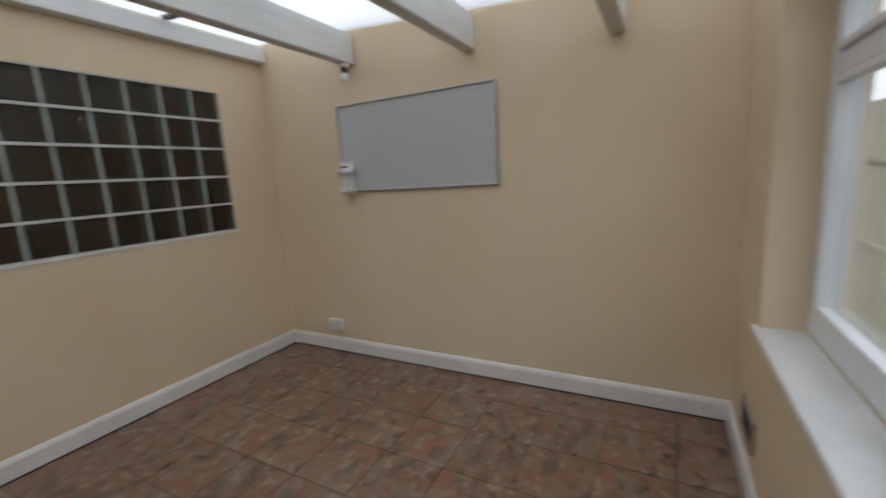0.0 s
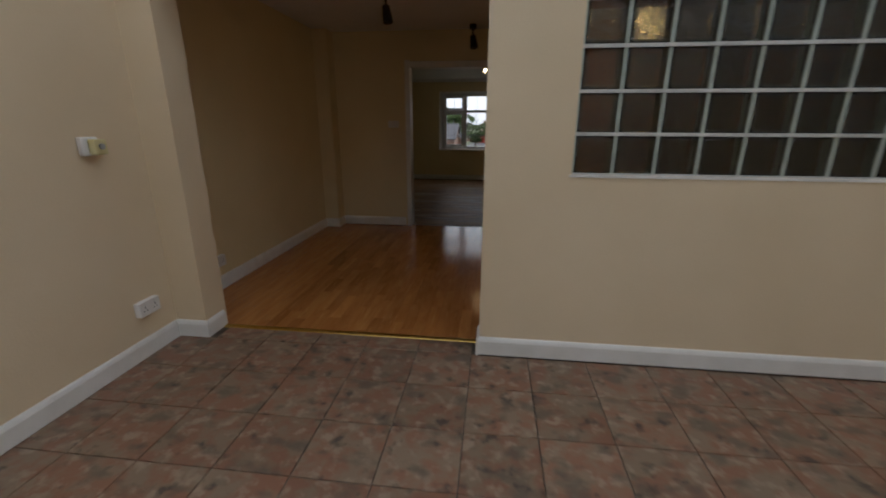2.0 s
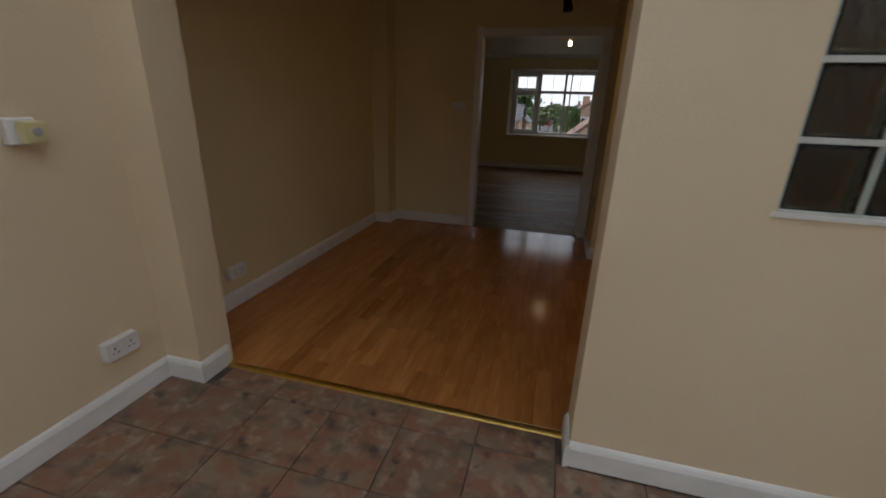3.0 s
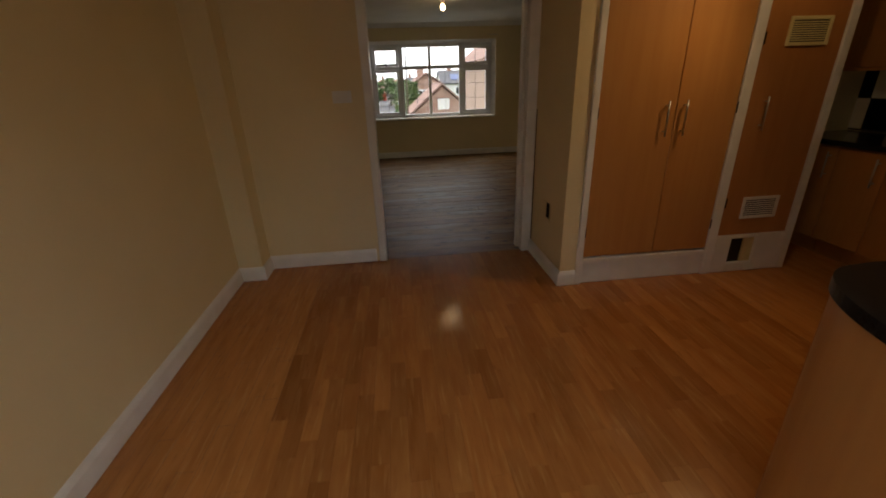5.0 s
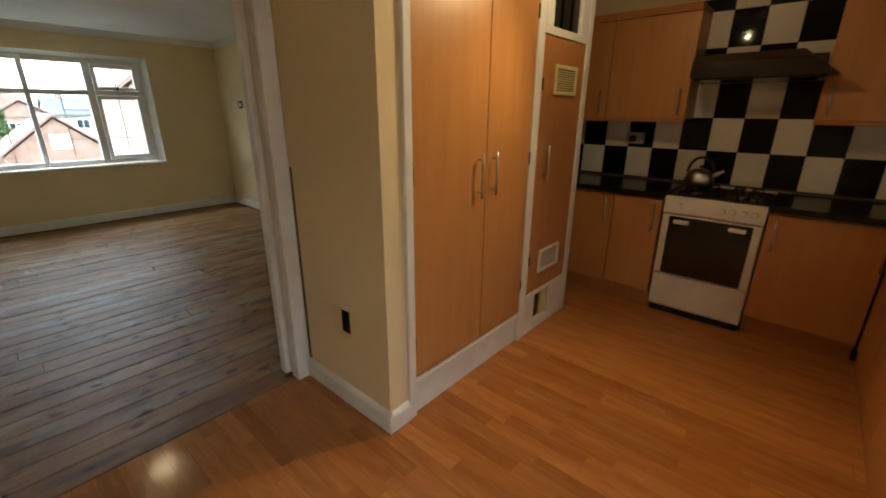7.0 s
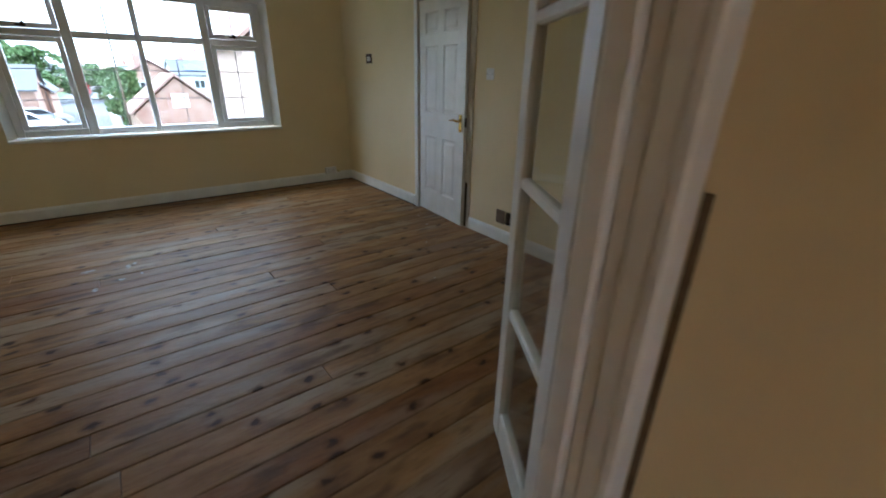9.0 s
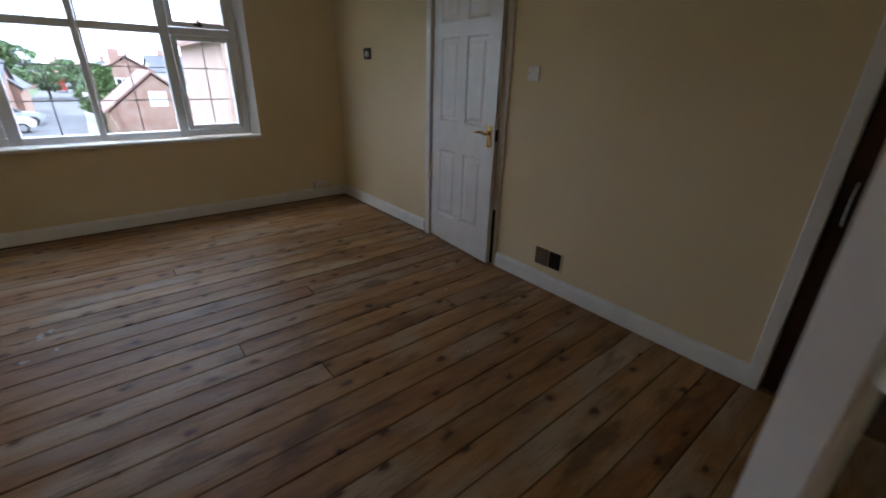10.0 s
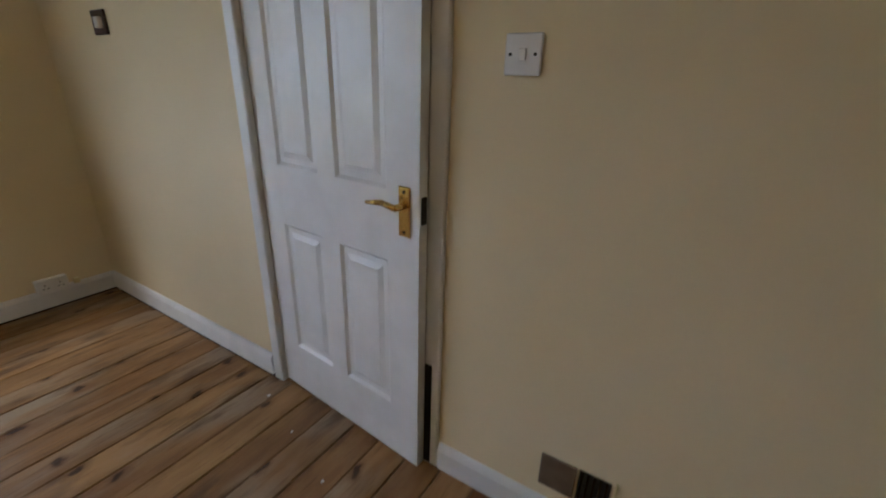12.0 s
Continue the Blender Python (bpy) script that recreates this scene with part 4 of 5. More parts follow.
# six-panel door, hinged at its far side, standing ajar
def panel_door():
    d = holder("door_1", (0, 0, 0), "white six-panel door standing slightly ajar", "door", kind="structure")
    W, H, T = 0.79, 1.985, 0.036
    bm = bmesh.new()
    rows = [(0.225, 0.785), (1.01, 1.60), (1.70, 1.88)]
    cols = [(0.115, 0.345), (0.435, 0.665)]
    us = sorted({0, W, *[c for q in cols for c in q]})
    zs = sorted({0, H, *[c for q in rows for c in q]})

    def face(pts):
        bm.faces.new([bm.verts.new(p) for p in pts])

    for i in range(len(us) - 1):
        for j in range(len(zs) - 1):
            a, b, c, e = us[i], us[i + 1], zs[j], zs[j + 1]
            if (a, b) in cols and (c, e) in rows:
                # moulded recess and raised field
                steps = [(0.0, 0.0), (0.012, 0.009), (0.03, 0.009), (0.05, 0.002)]
                for (o0, d0), (o1, d1) in zip(steps[:-1], steps[1:]):
                    p = [(a + o0, d0, c + o0), (b - o0, d0, c + o0), (b - o0, d0, e - o0), (a + o0, d0, e - o0)]
                    q = [(a + o1, d1, c + o1), (b - o1, d1, c + o1), (b - o1, d1, e - o1), (a + o1, d1, e - o1)]
                    for k in range(4):
                        face((p[k], p[(k + 1) % 4], q[(k + 1) % 4], q[k]))
                o, dd = steps[-1]
                face(((a + o, dd, c + o), (b - o, dd, c + o), (b - o, dd, e - o), (a + o, dd, e - o)))
            else:
                face(((a, 0, c), (b, 0, c), (b, 0, e), (a, 0, e)))
    face(((0, T, 0), (0, T, H), (W, T, H), (W, T, 0)))
    face(((0, 0, 0), (0, 0, H), (0, T, H), (0, T, 0)))
    face(((W, 0, 0), (W, T, 0), (W, T, H), (W, 0, H)))
    face(((0, 0, H), (W, 0, H), (W, T, H), (0, T, H)))
    face(((0, 0, 0), (0, T, 0), (W, T, 0), (W, 0, 0)))
    bmesh.ops.remove_doubles(bm, verts=bm.verts, dist=0.0005)
    bmesh.ops.recalc_face_normals(bm, faces=bm.faces)
    part("leaf", bm, WHITE, d)
    hz = 0.955
    h = part("door_handle", box(W - 0.075, W - 0.03, -0.007, -0.0005, hz - 0.075, hz + 0.075, bevel=0.003), BRASS, d, "brass lever handle on a plate")
    bm = bmesh.new()
    bm_cyl(bm, (W - 0.052, -0.007, hz + 0.02), (W - 0.052, -0.045, hz + 0.02), 0.010)
    bm_cyl(bm, (W - 0.052, -0.045, hz + 0.02), (W - 0.10, -0.047, hz + 0.028), 0.009)
    bm_cyl(bm, (W - 0.10, -0.047, hz + 0.028), (W - 0.165, -0.045, hz + 0.018), 0.009, 0.006)
    part("lever", bm, BRASS, h, smooth=True)
    for z in (hz + 0.06, hz - 0.06):
        part("screw", cyl((W - 0.052, -0.007, z), (W - 0.052, -0.0095, z), 0.005, seg=8), DARKSTEEL, h)
    part("latch", box(W, W + 0.004, 0.008, 0.028, hz - 0.03, hz + 0.05), DARKSTEEL, d)
    return d


d1 = panel_door()
d1.matrix_basis = Matrix.Translation((1.625, 9.822, 0.012)) @ pose(0, 0, 0, 0, 0, -90 - 5)

dk = holder("door_2", (1.66, 6.93, 0), "closed dark-stained wooden door in a white frame", "door", kind="structure")
part("leaf", box(1.645, 1.685, 6.63, 7.232, 0.006, 1.972, bevel=0.004), DARKWOOD, dk)
bm = bmesh.new()
arc = [(1.645 - 0.035 * math.sin(radians(a)), 7.19, 0.93 + 0.085 * math.cos(radians(a))) for a in range(0, 181, 20)]
for a, b in zip(arc[:-1], arc[1:]):
    bm_cyl(bm, a, b, 0.006, seg=8)
part("door_handle", bm, STEEL, dk, "curved steel pull handle", smooth=True)

# glazed door, folded back past square from the opening
gdoor = holder("glazed_door", (0, 0, 0), "open white glazed door with four panes in one column", "door")
GW, GH = 0.52, 1.98
for a, b in ((0.0, 0.085), (GW - 0.085, GW)):
    part("stile", box(a, b, -0.018, 0.018, 0.008, GH, bevel=0.005), WHITE, gdoor)
rails = [(0.008, 0.15), (0.585, 0.62), (1.045, 1.08), (1.49, 1.525), (1.88, GH)]
for a, b in rails:
    part("rail", box(0.0855, GW - 0.0855, -0.016, 0.016, a, b, bevel=0.006), WHITE, gdoor)
for (a, b), (c, d) in zip(rails[:-1], rails[1:]):
    p = part("pane", box(0.086, GW - 0.086, -0.003, 0.003, b + 0.0005, c - 0.0005), INNERGLASS, gdoor)
    p.visible_shadow = False
for z in (0.2, 1.0, 1.75):
    part("hinge", cyl((-0.006, -0.02, z - 0.045), (-0.006, -0.02, z + 0.045), 0.007, seg=10), STEEL, gdoor)
gdoor.matrix_basis = Matrix.Translation((-0.185, 6.605, 0.0)) @ pose(0, 0, 0, 0, 0, 57.0)

# front window
fw = holder("window_2", (-0.48, 11.62, 0.755), "wide white plastic framed front window with leaded bars", "window", kind="structure")
FY0, FY1 = 11.585, 11.655
WX0, WX1, WZ0, WZ1, TR0, TR1 = -1.625, 0.66, 0.76, 2.055, 1.62, 1.68
MULL = [(-1.10, -1.02), (-0.545, -0.495), (0.04, 0.115)]
bm = bmesh.new()
for x0, x1 in ((WX0, WX0 + 0.06), (WX1 - 0.06, WX1), *MULL):
    bm_box(bm, x0, x1, FY0, FY1, WZ0, WZ1, bevel=0.006)
edges = [WX0 + 0.06, *[q for m in MULL for q in m], WX1 - 0.06]
lights = list(zip(edges[0::2], edges[1::2]))
for a, b in lights:
    for z0, z1 in ((WZ0, WZ0 + 0.06), (TR0, TR1), (WZ1 - 0.06, WZ1)):
        bm_box(bm, a, b, FY0 + 0.002, FY1 - 0.002, z0, z1, bevel=0.005)
part("window_frame", bm, UPVC, fw)
for k, (a, b) in enumerate(lights):
    for c, d in ((WZ0 + 0.06, TR0), (TR1, WZ1 - 0.06)):
        if k in (0, 3):
            bm = bmesh.new()
            w = 0.045
            for q in ((a + 0.003, a + w, c + 0.003, d - 0.003), (b - w, b - 0.003, c + 0.003, d - 0.003), (a + w, b - w, c + 0.003, c + w), (a + w, b - w, d - w, d - 0.003)):
                bm_box(bm, q[0], q[1], FY0 - 0.015, FY0 + 0.04, q[2], q[3], bevel=0.005)
            s = part("sash", bm, UPVC, fw)
            hx, hz = ((b - 0.022) if k == 0 else (a + 0.022), (c + d) / 2) if d - c > 0.5 else ((a + b) / 2, c + 0.022)
            bm = bmesh.new()
            bm_box(bm, hx - 0.012, hx + 0.012, FY0 - 0.03, FY0 - 0.0155, hz - 0.012, hz + 0.03, bevel=0.003)
            if d - c > 0.5:
                bm_box(bm, hx - 0.008, hx + 0.008, FY0 - 0.045, FY0 - 0.03, hz - 0.06, hz + 0.02, bevel=0.003)
            else:
                bm_box(bm, hx - 0.05, hx + 0.02, FY0 - 0.045, FY0 - 0.03, hz - 0.006, hz + 0.01, bevel=0.003)
            part("handle", bm, DARKSTEEL if d - c < 0.5 else UPVC, s)
        p = part("pane", box(a + 0.001, b - 0.001, FY0 + 0.042, FY0 + 0.05, c + 0.001, d - 0.001), GLASS, fw)
        p.visible_shadow = False
        bm = bmesh.new()
        x = (a + b) / 2
        bm_box(bm, x - 0.004, x + 0.004, FY0 + 0.0385, FY0 + 0.0415, c, d)
        if d - c > 0.5:
            for z in (c + (d - c) / 3, c + 2 * (d - c) / 3):
                bm_box(bm, a, b, FY0 + 0.038, FY0 + 0.041, z - 0.004, z + 0.004)
        part("glazing_bar", bm, LEAD, fw, "thin leaded bars")
part("window_sill", box(-1.684, 0.724, 11.455, FY0 - 0.001, 0.7265, 0.757, bevel=0.006), WHITE, fw, "white window board")
bm = bmesh.new()
FB = 11.797
bm_prism(bm, [(-1.6845, YL1 - 0.003), (-1.6245, FY0 + 0.01), (-1.6245, FB), (-1.6845, FB)], "z", 0.7575, 2.0975)
bm_prism(bm, [(0.7245, YL1 - 0.003), (0.7245, FB), (0.6605, FB), (0.6605, FY0 + 0.01)], "z", 0.7575, 2.0975)
bm_prism(bm, [(YL1 - 0.003, 2.0995), (FB, 2.0995), (FB, 2.0555), (FY0 + 0.01, 2.0555)], "x", -1.68, 0.72)
part("reveal_lining", bm, WHITE, fw, "white painted reveal")
thing("curtain_wire", cyl((0.56, 11.485, 2.17), (0.75, 11.485, 2.165), 0.004, seg=6), STEEL, "short leftover curtain wire above the window", "wire")

# living room small things
lw = holder("light_switch", (LXR, 8.77, 1.37), "white single light switch on the yellow wall", "switch")
part("plate", box(LXR - 0.009, LXR - 0.001, 8.748, 8.836, 1.335, 1.423, bevel=0.003), PLASTIC, lw)
part("rocker", box(LXR - 0.014, LXR - 0.0095, 8.783, 8.801, 1.366, 1.392, bevel=0.002), PLASTIC, lw)
for y in (8.762, 8.822):
    part("screw", cyl((LXR - 0.009, y, 1.379), (LXR - 0.0105, y, 1.379), 0.004, seg=8), BLACK, lw)
for s in (wall_hole_switch((LXR - 0.001, 8.50, 0.228), -90, "brown vent plate with open slatted hole low on the wall", "vent_plate", BROWNPLATE),):
    s.scale = (1.5, 1, 1)
bs = holder("old_switch_box", (LXR, 10.79, 1.52), "bare brown back box of a removed switch", "switch")
part("back_box", box(LXR - 0.012, LXR - 0.001, 10.765, 10.89, 1.475, 1.575, bevel=0.003), DARKWOOD, bs)
part("block", box(LXR - 0.03, LXR - 0.0125, 10.785, 10.83, 1.5, 1.545, bevel=0.003), PLASTIC, bs, "white terminal block")
double_socket((1.30, YL1 - 0.001, 0.15), 0, "white surface socket at the skirting below the window")
thing("cable_end", box(1.40, 1.43, YL1 - 0.03, YL1 - 0.001, 0.116, 0.15, bevel=0.004), OLDPLASTIC, "small yellowed cable outlet by the corner", "outlet")
lb = holder("living_room_lamp", (-0.54, 9.1, CL), "lit bare bulb in a ceiling batten holder", "lamp")
part("base", cyl((-0.54, 9.1, CL - 0.001), (-0.54, 9.1, CL - 0.03), 0.05), PLASTIC, lb, smooth=True)
part("holder", cyl((-0.54, 9.1, CL - 0.03), (-0.54, 9.1, CL - 0.07), 0.02), PLASTIC, lb)
part("bulb", bm_sphere(bmesh.new(), (-0.54, 9.1, CL - 0.105), 0.03, (1, 1, 1.2)), BULB, lb, smooth=True)

# ---------------------------------------------------------------- outside
GZ = -2.9
GRASS = mat("grass", (0.05, 0.085, 0.025), 0.9, alt=(0.075, 0.10, 0.035), scale=0.8)
ASPHALT = mat("asphalt", (0.075, 0.075, 0.08), 0.8, alt=(0.11, 0.11, 0.115), scale=1.5)
BRICK = mat("red_brick", (0.30, 0.17, 0.13), 0.85, alt=(0.40, 0.27, 0.215), scale=2.2, bump=0.2)
PALEBRICK = mat("pale_brick", (0.33, 0.205, 0.155), 0.85, alt=(0.27, 0.165, 0.12), scale=6, bump=0.2)
FLANK = mat("pale_flank_brick", (0.42, 0.30, 0.24), 0.85, alt=(0.35, 0.24, 0.19), scale=3, bump=0.2)
REDTILE = mat("red_roof_tile", (0.24, 0.14, 0.115), 0.85, alt=(0.32, 0.2, 0.165), scale=2, bump=0.3, bump_scale=9)
SLATE = mat("grey_roof_tile", (0.11, 0.11, 0.12), 0.85, alt=(0.085, 0.085, 0.095), scale=3, bump=0.3, bump_scale=9)
RENDERW = mat("white_render", (0.72, 0.71, 0.68), 0.8, alt=(0.64, 0.63, 0.6), scale=1)
SOLAR = mat("solar_panel", (0.03, 0.06, 0.16), 0.2, alt=(0.05, 0.08, 0.2), scale=2)
LEAF = mat("leaves", (0.055, 0.105, 0.03), 0.7, alt=(0.10, 0.15, 0.045), scale=1.2, island=True)
BARK = mat("bark", (0.09, 0.065, 0.045), 0.9, alt=(0.06, 0.045, 0.03), scale=6)
FENCE = mat("fence_wood", (0.30, 0.2, 0.14), 0.85, alt=(0.22, 0.15, 0.1), scale=4)
PALEFENCE = mat("weathered_fence", (0.36, 0.34, 0.27), 0.85, alt=(0.28, 0.27, 0.21), scale=5, stretch=(4, 4, 0.5), rand=0.15)
CARS = mat("silver_car_paint", (0.5, 0.53, 0.56), 0.25, 0.3, alt=(0.46, 0.49, 0.52), scale=1)
CARW = mat("white_car_paint", (0.75, 0.75, 0.75), 0.25, alt=(0.7, 0.7, 0.7), scale=1)
VANRED = mat("red_van_paint", (0.55, 0.03, 0.025), 0.3, alt=(0.48, 0.025, 0.02), scale=1)
DARKGLASS = mat("dark_glass", (0.02, 0.025, 0.03), 0.08, alt=(0.03, 0.035, 0.04), scale=1)

structure("ground", box(-900, 900, -900, 2400, GZ - 0.3, GZ), GRASS, "grassy ground of the neighbourhood", "ground")
structure("road", box(-6.2, -0.9, 14, 260, GZ, GZ + 0.03), ASPHALT, "grey asphalt residential road", "road")
structure("pavement", box(-0.9, 0.1, 14, 260, GZ, GZ + 0.12), mat("paving", (0.3, 0.29, 0.27), 0.85, alt=(0.25, 0.24, 0.22), scale=2), "concrete pavement along the road", "pavement")


def house(name, x0, x1, y0, y1, eave, ridge, along, wallm, roofm, label, windows=(), chimney=None, blind=False):
    """A gabled house; windows are (x, z, w, h) on its near face."""
    h = holder(name, ((x0 + x1) / 2, (y0 + y1) / 2, GZ), label, "house")
    if along == "x":
        ym = (y0 + y1) / 2
        body = prism([(y0, GZ), (y1, GZ), (y1, eave), (ym, ridge - 0.12), (y0, eave)], "x", x0, x1)
        o = 0.35
        r = prism([(y0 - o, eave - 0.1), (ym, ridge), (y1 + o, eave - 0.1), (y1 + o, eave + 0.02), (ym, ridge + 0.14), (y0 - o, eave + 0.02)], "x", x0 - 0.25, x1 + 0.25)
    else:
        xm = (x0 + x1) / 2
        body = prism([(x0, GZ), (x1, GZ), (x1, eave), (xm, ridge - 0.12), (x0, eave)], "y", y0, y1)
        o = 0.3
        r = prism([(x0 - o, eave - 0.1), (xm, ridge), (x1 + o, eave - 0.1), (x1 + o, eave + 0.02), (xm, ridge + 0.14), (x0 - o, eave + 0.02)], "y", y0 - 0.2, y1 + 0.2)
    part("wall", body, wallm, h)
    rf = part("roof", r, roofm, h)
    if chimney:
        cx, cy, cz = chimney
        part("chimney", box(cx - 0.35, cx + 0.35, cy - 0.3, cy + 0.3, ridge - 0.8, cz), BRICK, rf)
    for x, z, w, hh in windows:
        win = part("window", ring_frame(x - w / 2, x + w / 2, y0 + 0.003, z, z + hh, 0.09), UPVC, h)
        part("pane", box(x - w / 2 + 0.09, x + w / 2 - 0.09, y0 - 0.004, y0 - 0.0015, z + 0.09, z + hh - 0.09), RENDERW if blind else DARKGLASS, win)
        part("mullion", box(x - 0.04, x + 0.04, y0 - 0.009, y0 - 0.0045, z + 0.09, z + hh - 0.09), UPVC, win)
    return h


house("bungalow", -17.5, -5.2, 53, 61, -0.25, 1.45, "x", PALEBRICK, SLATE, "brick bungalow with grey tiled roof across the road",
      [(-8.6, -2.0, 2.0, 1.4), (-12.5, -2.0, 2.0, 1.4), (-15.8, -2.0, 1.6, 1.4)])
house("bungalow", -7.6, -4.7, 58, 66, -0.6, 0.9, "y", PALEBRICK, SLATE, "small grey roofed side wing of a bungalow", [(-6.2, -1.9, 1.2, 1.1)])
house("brick_house", 0.35, 4.95, 37.4, 44, -1.0, 1.05, "y", BRICK, REDTILE, "low red brick gabled outbuilding by the road", [(2.75, -0.77, 0.9, 0.83)], blind=True)
house("brick_house", 1.0, 4.0, 50, 58, 1.0, 2.05, "y", BRICK, REDTILE, "taller red brick house behind a gable", [(2.0, -0.5, 0.9, 1.0)], (1.9, 51, 2.6))
wh = house("white_house", 7.2, 19.5, 77, 86, 0.75, 2.75, "x", RENDERW, SLATE, "white rendered house with solar panels on its roof",
           [(15.6, -1.0, 1.6, 1.2), (10.2, -1.0, 1.4, 1.2)], (9.0, 81.5, 3.6))
sl = math.atan2(2.75 - 0.75, 4.5)
for k in range(6):
    bm = box(-0.75, 0.75, -1.1, 1.1, 0, 0.06)
    bm.transform(pose(9.6 + 1.6 * k, 78.9, 1.78, math.degrees(sl), 0, 0))
    part("solar_panel", bm, SOLAR, wh, "dark blue solar panel")
house("neighbour_house", 2.5, 8.5, 20.0, 26.0, 2.1, 4.7, "y", FLANK, REDTILE, "pale brick flank of the next house")
for k, (x, y, c) in enumerate(((-14, 118, 2.2), (-4.5, 128, 2.0), (3, 122, 2.3), (11, 112, 2.5), (24, 105, 2.8), (34, 98, 3.0))):
    house("distant_house", x, x + 7, y, y + 8, c - 2.2, c - 0.2, "x", (BRICK, RENDERW, PALEBRICK)[k % 3], REDTILE if k % 2 else SLATE, "small distant terraced house", [(x + 2, -2, 1.3, 1.2), (x + 5, -2, 1.3, 1.2)], (x + 1, y + 4, c + 0.9))


def tree(name, x, y, h, r, label, leaves, seed, conifer=False, base=GZ):
    rng = random.Random(seed)
    t = holder(name, (x, y, base), label, "tree")
    bm = bmesh.new()
    bm_cyl(bm, (x, y, base), (x, y, base + h * 0.8), 0.03 * h + 0.04, 0.02, seg=8)
    for k in range(9):
        a, f = rng.uniform(0, 6.28), rng.uniform(0.3, 0.75)
        rr = r * (0.7 if not conifer else 0.7 * (1 - f))
        bm_cyl(bm, (x, y, base + h * f * 0.9), (x + rr * math.cos(a), y + rr * math.sin(a), base + h * (f + 0.12)), 0.012 * h, 0.01, seg=5)
    part("trunk", bm, BARK, t)
    verts, faces = [], []
    clumps = [(rng.uniform(0, 6.28), rng.random() ** 0.6, rng.random()) for _ in range(26)]
    for k in range(leaves):
        a0, q0, f0 = clumps[k % 26]
        f = min(1, max(0, f0 + rng.gauss(0, 0.07)))
        lim = r * ((1 - f) * 0.95 + 0.08 if conifer else math.sqrt(max(0.03, 1 - (2 * f - 1) ** 2)))
        q, a = lim * q0, a0 + rng.gauss(0, 0.25)
        c = Vector((x + q * math.cos(a) + rng.gauss(0, 0.1 * r), y + q * math.sin(a) + rng.gauss(0, 0.1 * r), base + h * (0.12 if conifer else 0.25) + h * (0.88 if conifer else 0.75) * f))
        s = rng.uniform(0.05, 0.1) * (1.6 if h > 6 else 1) * (1 + h * 0.08)
        u = Vector((rng.gauss(0, 1), rng.gauss(0, 1), rng.gauss(0, 1))).normalized()
        w = u.cross(Vector((rng.gauss(0, 1), rng.gauss(0, 1), rng.gauss(0, 1)))).normalized()
        i = len(verts)
        verts += [c - u * s * 1.6, c + w * s * 0.8, c + u * s * 1.6, c - w * s * 0.8]
        faces.append((i, i + 1, i + 2, i + 3))
    me = bpy.data.meshes.new("crown")
    me.from_pydata(verts, [], faces)
    me.materials.append(LEAF)
    ob = new("crown", me)
    ob.parent = t
    ob.matrix_parent_inverse = t.matrix_basis.inverted()
    return t


tree("conifer", 0.75, 45.5, 4.1, 1.5, "bushy green conifer beside the road", 5200, 3, True)
tree("garden_tree", -0.1, 52, 3.0, 1.1, "light green garden shrub tree by the fence", 2400, 4)
tree("garden_shrub", 3.9, 30, 1.9, 0.7, "small garden shrub beside the brick wall", 1500, 5)
tree("garden_shrub", -7.2, 47, 1.5, 1.0, "round hedge shrub in the front garden", 1600, 6)
rt = random.Random(8)
for k in range(15):
    xx = -36 + 2.6 * k + rt.uniform(-0.8, 0.8)
    tree("woodland_tree", xx, 84 + rt.uniform(-4, 8), (7.0 if xx < -6 else 4.5) + rt.uniform(-0.5, 0.7), 3.2, "leafy green tree behind the houses", 3000, 20 + k)

fence = holder("fence", (0.3, 45, GZ), "brown timber panel fence along the pavement", "fence")
for k in range(16):
    y = 30 + 1.8 * k
    part("panel", box(0.27, 0.31, y + 0.06, y + 1.74, GZ + 0.12, GZ + 1.7, bevel=0.01), FENCE, fence)
    part("post", box(0.24, 0.34, y - 0.05, y + 0.05, GZ, GZ + 1.85), FENCE, fence)


def car(x, y, turn, paint, label, van=False):
    c = holder("van" if van else "car", (0, 0, 0), label, "van" if van else "car")
    if van:
        side = [(-2.3, 0.35), (2.3, 0.35), (2.35, 0.9), (1.9, 1.2), (1.35, 2.0), (-2.25, 2.05), (-2.3, 1.0)]
    else:
        side = [(-2.05, 0.35), (2.05, 0.35), (2.1, 0.65), (1.9, 0.85), (1.0, 0.95), (0.35, 1.42), (-1.0, 1.45), (-1.75, 1.0), (-2.05, 0.9)]
    bm = prism([(p, z) for p, z in side], "y", -0.85, 0.85)
    bmesh.ops.bevel(bm, geom=bm.edges[:], offset=0.06, segments=2, affect="EDGES")
    part("body", bm, paint, c)
    if van:
        glass = [(1.36, 1.35), (1.75, 1.3), (1.40, 1.85)]
    else:
        glass = [(0.85, 0.98), (0.32, 1.36), (-0.98, 1.38), (-1.5, 1.02)]
    for s in (-1, 1):
        a, b = sorted((s * 0.853, s * 0.862))
        part("side_window", prism(glass, "y", a, b), DARKGLASS, c)
    for px in (-1.35, 1.35):
        for s in (-1, 1):
            wheel = part("wheel", cyl((px, s * 0.70, 0.32), (px, s * 0.875, 0.32), 0.32, seg=20), BLACK, c)
            part("rim", cyl((px, s * 0.876, 0.32), (px, s * 0.885, 0.32), 0.2, seg=16), STEEL, wheel)
    c.matrix_basis = pose(x, y, GZ + 0.03, 0, 0, turn)


